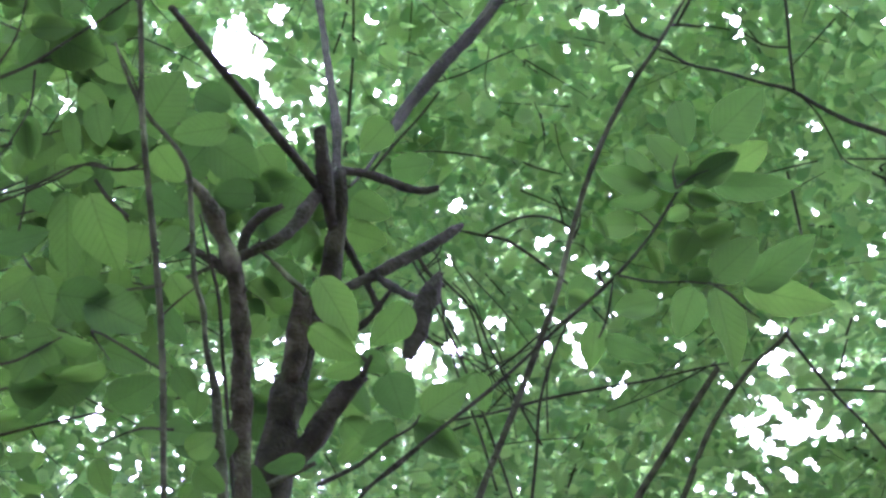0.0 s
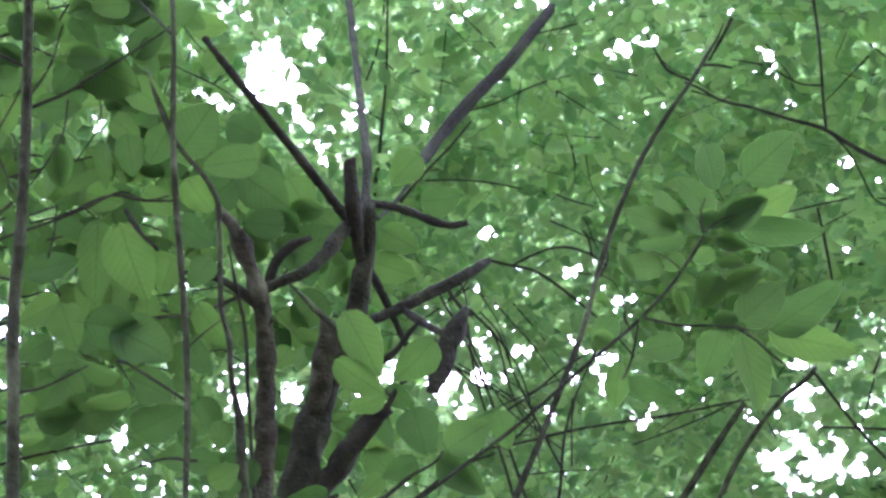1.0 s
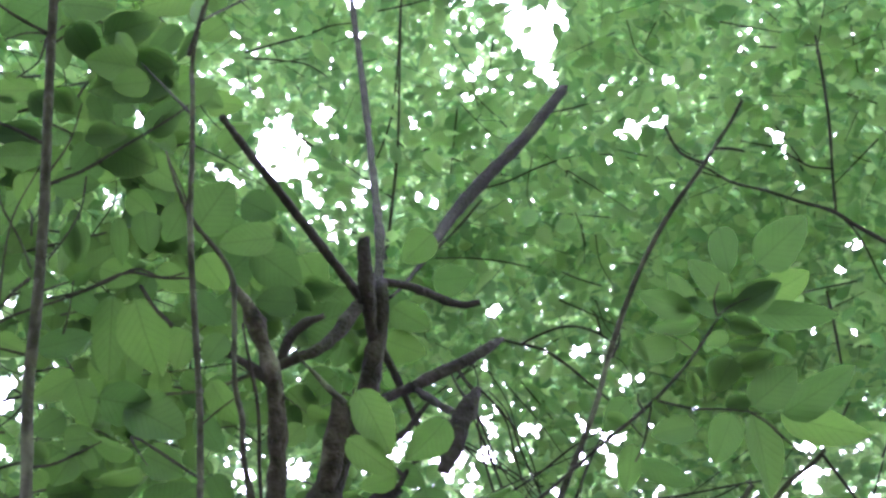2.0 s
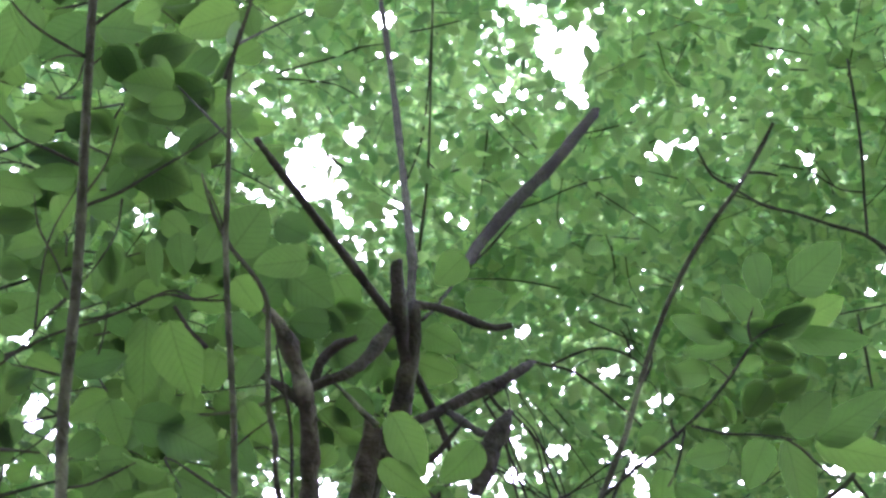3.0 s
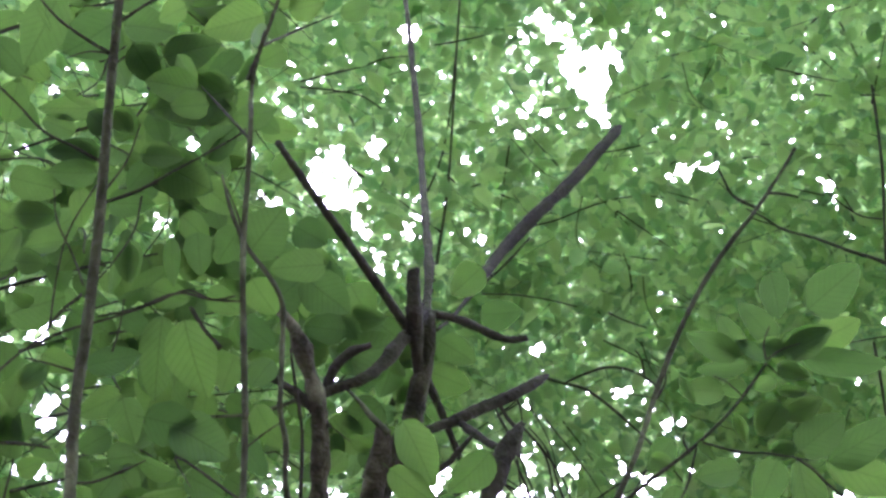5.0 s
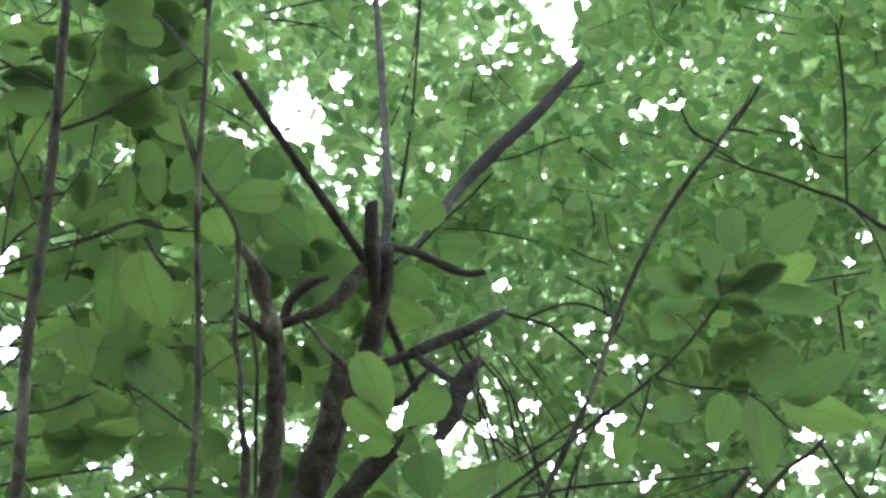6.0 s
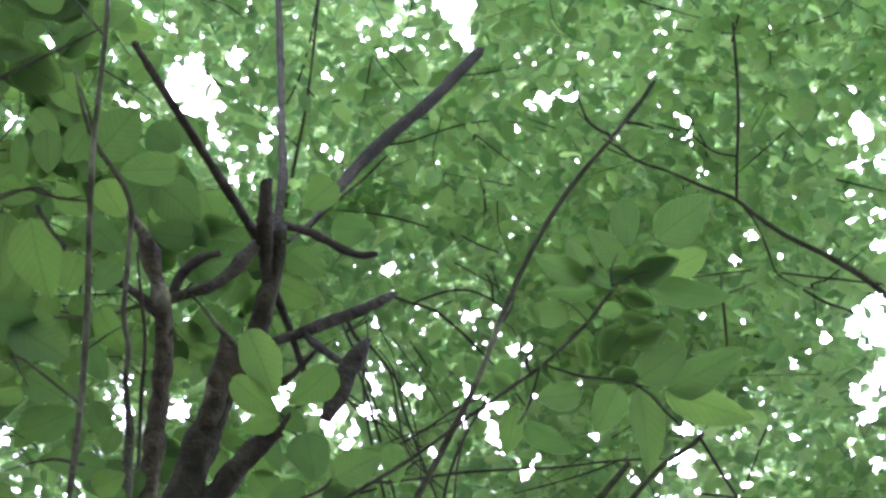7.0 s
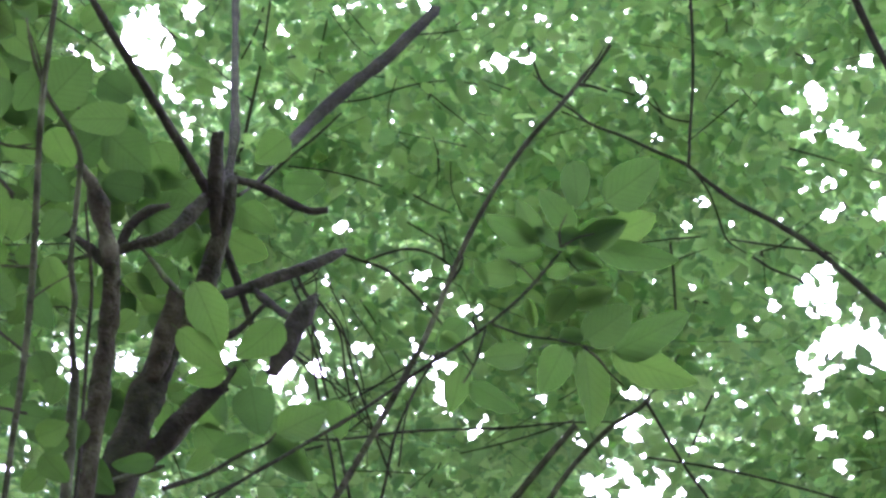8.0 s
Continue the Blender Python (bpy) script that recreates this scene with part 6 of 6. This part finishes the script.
def spray_cloud(rng, starts, leaves_each, length, spread=0.35):
    """Leaves of many flat sprays at once: their base, way, normal and length."""
    n = len(starts)
    yaw = rng.uniform(0, 2 * math.pi, n)
    ahead = np.stack([np.cos(yaw), np.sin(yaw), rng.normal(-0.1, 0.25, n)], 1)
    ahead /= np.linalg.norm(ahead, axis=1)[:, None]
    up = np.stack([rng.normal(0, 0.3, n), rng.normal(0, 0.3, n), np.ones(n)], 1)
    across = np.cross(ahead, up)
    across /= np.linalg.norm(across, axis=1)[:, None]
    base, way, size = [], [], []
    for k in range(leaves_each):
        at = starts + ahead * (spread * (k + rng.uniform(-0.3, 0.3, n)) / leaves_each)[:, None]
        turn = (1 if k % 2 else -1) * rng.uniform(0.4, 1.3, n)
        w = ahead * np.cos(turn)[:, None] + across * np.sin(turn)[:, None]
        w[:, 2] += rng.normal(-0.15, 0.4, n)
        w /= np.linalg.norm(w, axis=1)[:, None]
        base.append(at)
        way.append(w)
        size.append(length * rng.uniform(0.6, 1.2, n))
    return np.concatenate(base), np.concatenate(way), np.concatenate(size), ahead


def leaf_cloud(name, parent, base, way, size, rng, full=True, label="", mat=None):
    """One mesh of many small leaves, each a folded oval blade."""
    n = len(base)
    up = np.stack([rng.normal(0, 0.6, n), rng.normal(0, 0.6, n), np.ones(n)], 1)
    side = np.cross(way, up)
    side /= np.linalg.norm(side, axis=1)[:, None]
    nor = np.cross(side, way)
    wide = size * rng.uniform(0.55, 0.72, n)
    if full:
        shape = [(0, 0, 0), (0.2, 0.38, 0.09), (0.52, 0.45, 0.09), (0.82, 0.22, 0.0), (1, 0, -0.12), (0.82, -0.22, 0.0), (0.52, -0.45, 0.09), (0.2, -0.38, 0.09)]
        polys = [(0, 4, 3, 2, 1), (0, 7, 6, 5, 4)]
    else:
        shape = [(0, 0, 0), (0.28, 0.44, 0.1), (0.66, 0.4, 0.08), (1, 0, -0.12), (0.66, -0.4, 0.08), (0.28, -0.44, 0.1)]
        polys = [(0, 3, 2, 1), (0, 5, 4, 3)]
    pts = np.stack([base + way * (size * u)[:, None] + side * (wide * v)[:, None] + nor * (size * w)[:, None] for u, v, w in shape], 1)
    k = len(shape)
    faces = np.concatenate([np.arange(n)[:, None] * k + np.array(q)[None] for q in polys])
    me = bpy.data.meshes.new(name)
    me.vertices.add(n * k)
    me.vertices.foreach_set("co", pts.reshape(-1))
    me.loops.add(faces.size)
    me.loops.foreach_set("vertex_index", faces.reshape(-1).astype(np.int32))
    me.polygons.add(len(faces))
    me.polygons.foreach_set("loop_start", np.arange(0, faces.size, len(polys[0]), dtype=np.int32))
    me.update(calc_edges=True)
    me.materials.append(mat or LEAF_FAR)
    ob = attach(new(name, me), parent)
    return tagged(ob, label, kind="stuff")


def twig_cloud(name, parent, starts, ends, radius):
    """One mesh of many thin three-sided twigs."""
    n = len(starts)
    d = ends - starts
    a = np.cross(d, (0.3, 0.2, 1.0))
    a /= np.linalg.norm(a, axis=1)[:, None]
    b = np.cross(d, a)
    b /= np.linalg.norm(b, axis=1)[:, None]
    pts = []
    for at, r in ((starts, radius), (ends, radius * 0.4)):
        for s in range(3):
            pts.append(at + (a * math.cos(2.094 * s) + b * math.sin(2.094 * s)) * r[:, None])
    pts = np.stack(pts, 1)
    faces = np.concatenate([np.arange(n)[:, None] * 6 + np.array(q)[None] for q in ((0, 1, 4, 3), (1, 2, 5, 4), (2, 0, 3, 5))])
    me = bpy.data.meshes.new(name)
    me.vertices.add(n * 6)
    me.vertices.foreach_set("co", pts.reshape(-1))
    me.loops.add(faces.size)
    me.loops.foreach_set("vertex_index", faces.reshape(-1).astype(np.int32))
    me.polygons.add(len(faces))
    me.polygons.foreach_set("loop_start", np.arange(0, faces.size, 4, dtype=np.int32))
    me.update(calc_edges=True)
    me.materials.append(TWIG)
    return tagged(attach(new(name, me), parent), kind="stuff")


def aloft(rng, n, az0, az1, el0, el1, near, far, power):
    """Evenly strewn places in a piece of the canopy seen from the camera: by bearing, height angle and distance."""
    k = np.arange(n) + rng.uniform(0, 1)
    u, v = (k * 0.7548776662) % 1, (k * 0.5698402910) % 1
    az, el = np.radians(az0 + (az1 - az0) * u), np.arcsin(math.sin(radians(el0)) + (math.sin(radians(el1)) - math.sin(radians(el0))) * v)
    s = near + (far - near) * rng.uniform(0, 1, n) ** power
    return CAMERA_SPOT + np.stack([np.sin(az) * np.cos(el), np.cos(az) * np.cos(el), np.sin(el)], 1) * s[:, None]


def build_canopy():
    rng = np.random.default_rng(5)
    layers = [(1000, 6.6, 8.0, 1.0, 0.088), (8600, 6.8, 10.0, 1.0, 0.079), (13000, 9.5, 13.0, 0.9, 0.078), (24000, 13.0, 19.0, 1.0, 0.077)]
    homes = np.array([c.location[:2] for c in CROWNS])
    bases, ways, sizes, tw0, tw1 = [], [], [], [], []
    for count, near, far, power, length in layers:
        ease = 0.5 if near < 12 else 0.22
        p = aloft(rng, count, -31, 39, 31, 63, near, far, power)
        if near < 9:
            # extra sprays in one part of the camera's view, to darken it there
            p = np.concatenate([p, aloft(rng, count // 8, 12, 27, 34, 47, near, far, power)])
        lump = np.array([noise.noise(Vector(q * 0.8)) for q in p])
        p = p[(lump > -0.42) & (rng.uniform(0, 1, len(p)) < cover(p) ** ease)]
        b, w, s, ahead = spray_cloud(rng, p, 9, length, 0.5)
        centre = b + w * s[:, None] * 0.5
        keep = ~in_sight_gap(centre) & (rng.uniform(0, 1, len(b)) < cover(centre) ** ease) | (rng.uniform(0, 1, len(b)) < 0.04)
        bases.append(b[keep]), ways.append(w[keep]), sizes.append(s[keep])
        ok = ~in_sight_gap(p + ahead * 0.2) & (rng.uniform(0, 1, len(p)) < 0.75)
        tw0.append(p[ok] - ahead[ok] * 0.03)
        tw1.append(p[ok] + (ahead[ok] + rng.normal(0, 0.25, ahead[ok].shape)) * rng.uniform(0.05, 0.32, ok.sum())[:, None])
    t0, t1 = np.concatenate(tw0), np.concatenate(tw1)
    near_t = np.argmin(((t0[:, None, :2] - homes[None]) ** 2).sum(-1), 1)
    lower_leaves = [np.concatenate(v[:3]) for v in (bases, ways, sizes)]
    top_leaves = [np.concatenate(v[3:]) for v in (bases, ways, sizes)]
    for name, (b, w, s), mat, label in (("crown", lower_leaves, LEAF_FAR, "bright green translucent leaves in flat layers"),
                                        ("crown_top", top_leaves, LEAF_TOP, "mid-green leaves of the upper crown, darkened against bright skylight")):
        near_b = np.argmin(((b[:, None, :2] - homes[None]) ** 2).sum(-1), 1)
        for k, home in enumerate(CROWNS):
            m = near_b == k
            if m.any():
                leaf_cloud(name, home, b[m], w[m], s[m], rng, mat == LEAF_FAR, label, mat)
    for k, home in enumerate(CROWNS):
        m = near_t == k
        twig_cloud("twig", home, t0[m], t1[m], 0.0012 + 0.0034 * rng.uniform(0, 1, m.sum()) ** 3)


UNSEEN = []


def unseen_tree(x, y, height):
    """An unseen tree round about, added to close the place and carry the light-blocking leaves."""
    home = tree("tall_tree", "unseen leafy tree, added to hold back light", (x, y, 0), group="canopy trees")
    branch("trunk", home, [(x, y, -0.1, 0.16), (x + 0.1, y, height * 0.4, 0.12), (x, y + 0.2, height * 0.75, 0.07), (x, y, height, 0.02)], BARK, 10, 4)
    UNSEEN.append(home)


def build_unseen_canopy():
    """An unseen dome of leaves over, behind and beside the camera, added to block sky light."""
    rng = np.random.default_rng(21)
    p = aloft(rng, 34000, -180, 180, 1, 90, 8.0, 15.0, 1.0)
    q = p - CAMERA_SPOT
    az, el = np.degrees(np.arctan2(q[:, 0], q[:, 1])), np.degrees(np.arctan2(q[:, 2], np.hypot(q[:, 0], q[:, 1])))
    p = p[~((az > -30) & (az < 38) & (el > 29) & (el < 62))]
    # denser behind the camera and sparser ahead, so that the view is lit from behind
    q = p - CAMERA_SPOT
    ahead = q[:, 1] / np.linalg.norm(q, axis=1)
    p = p[rng.uniform(0, 1, len(p)) < np.where(ahead > 0.1, np.where(q[:, 2] > 0.62 * np.linalg.norm(q, axis=1), 0.15, 0.8), 0.6)]
    b, w, s, _ = spray_cloud(rng, p, 8, 0.22, 0.9)
    q = b - CAMERA_SPOT
    az, el = np.degrees(np.arctan2(q[:, 0], q[:, 1])), np.degrees(np.arctan2(q[:, 2], np.hypot(q[:, 0], q[:, 1])))
    keep = ~((az > -26) & (az < 34) & (el > 33) & (el < 59))
    b, w, s = b[keep], w[keep], s[keep]
    homes = np.array([c.location[:2] for c in UNSEEN])
    near = np.argmin(((b[:, None, :2] - homes[None]) ** 2).sum(-1), 1)
    for k, home in enumerate(UNSEEN):
        m = near == k
        leaf_cloud("crown", home, b[m], w[m], s[m], rng, False)


build_canopy()
for x, y, h in ((-5, 3, 14), (-4, 9, 15), (-6.5, -2, 14), (-2, -4, 13), (3, -4.5, 14), (6.5, -0.5, 14), (8.5, 6, 15), (0.5, -8.5, 14), (-9, 6.5, 14), (9, -6, 13), (-8, -7.5, 13), (1.5, 13.5, 16)):
    unseen_tree(x, y, h)
build_unseen_canopy()
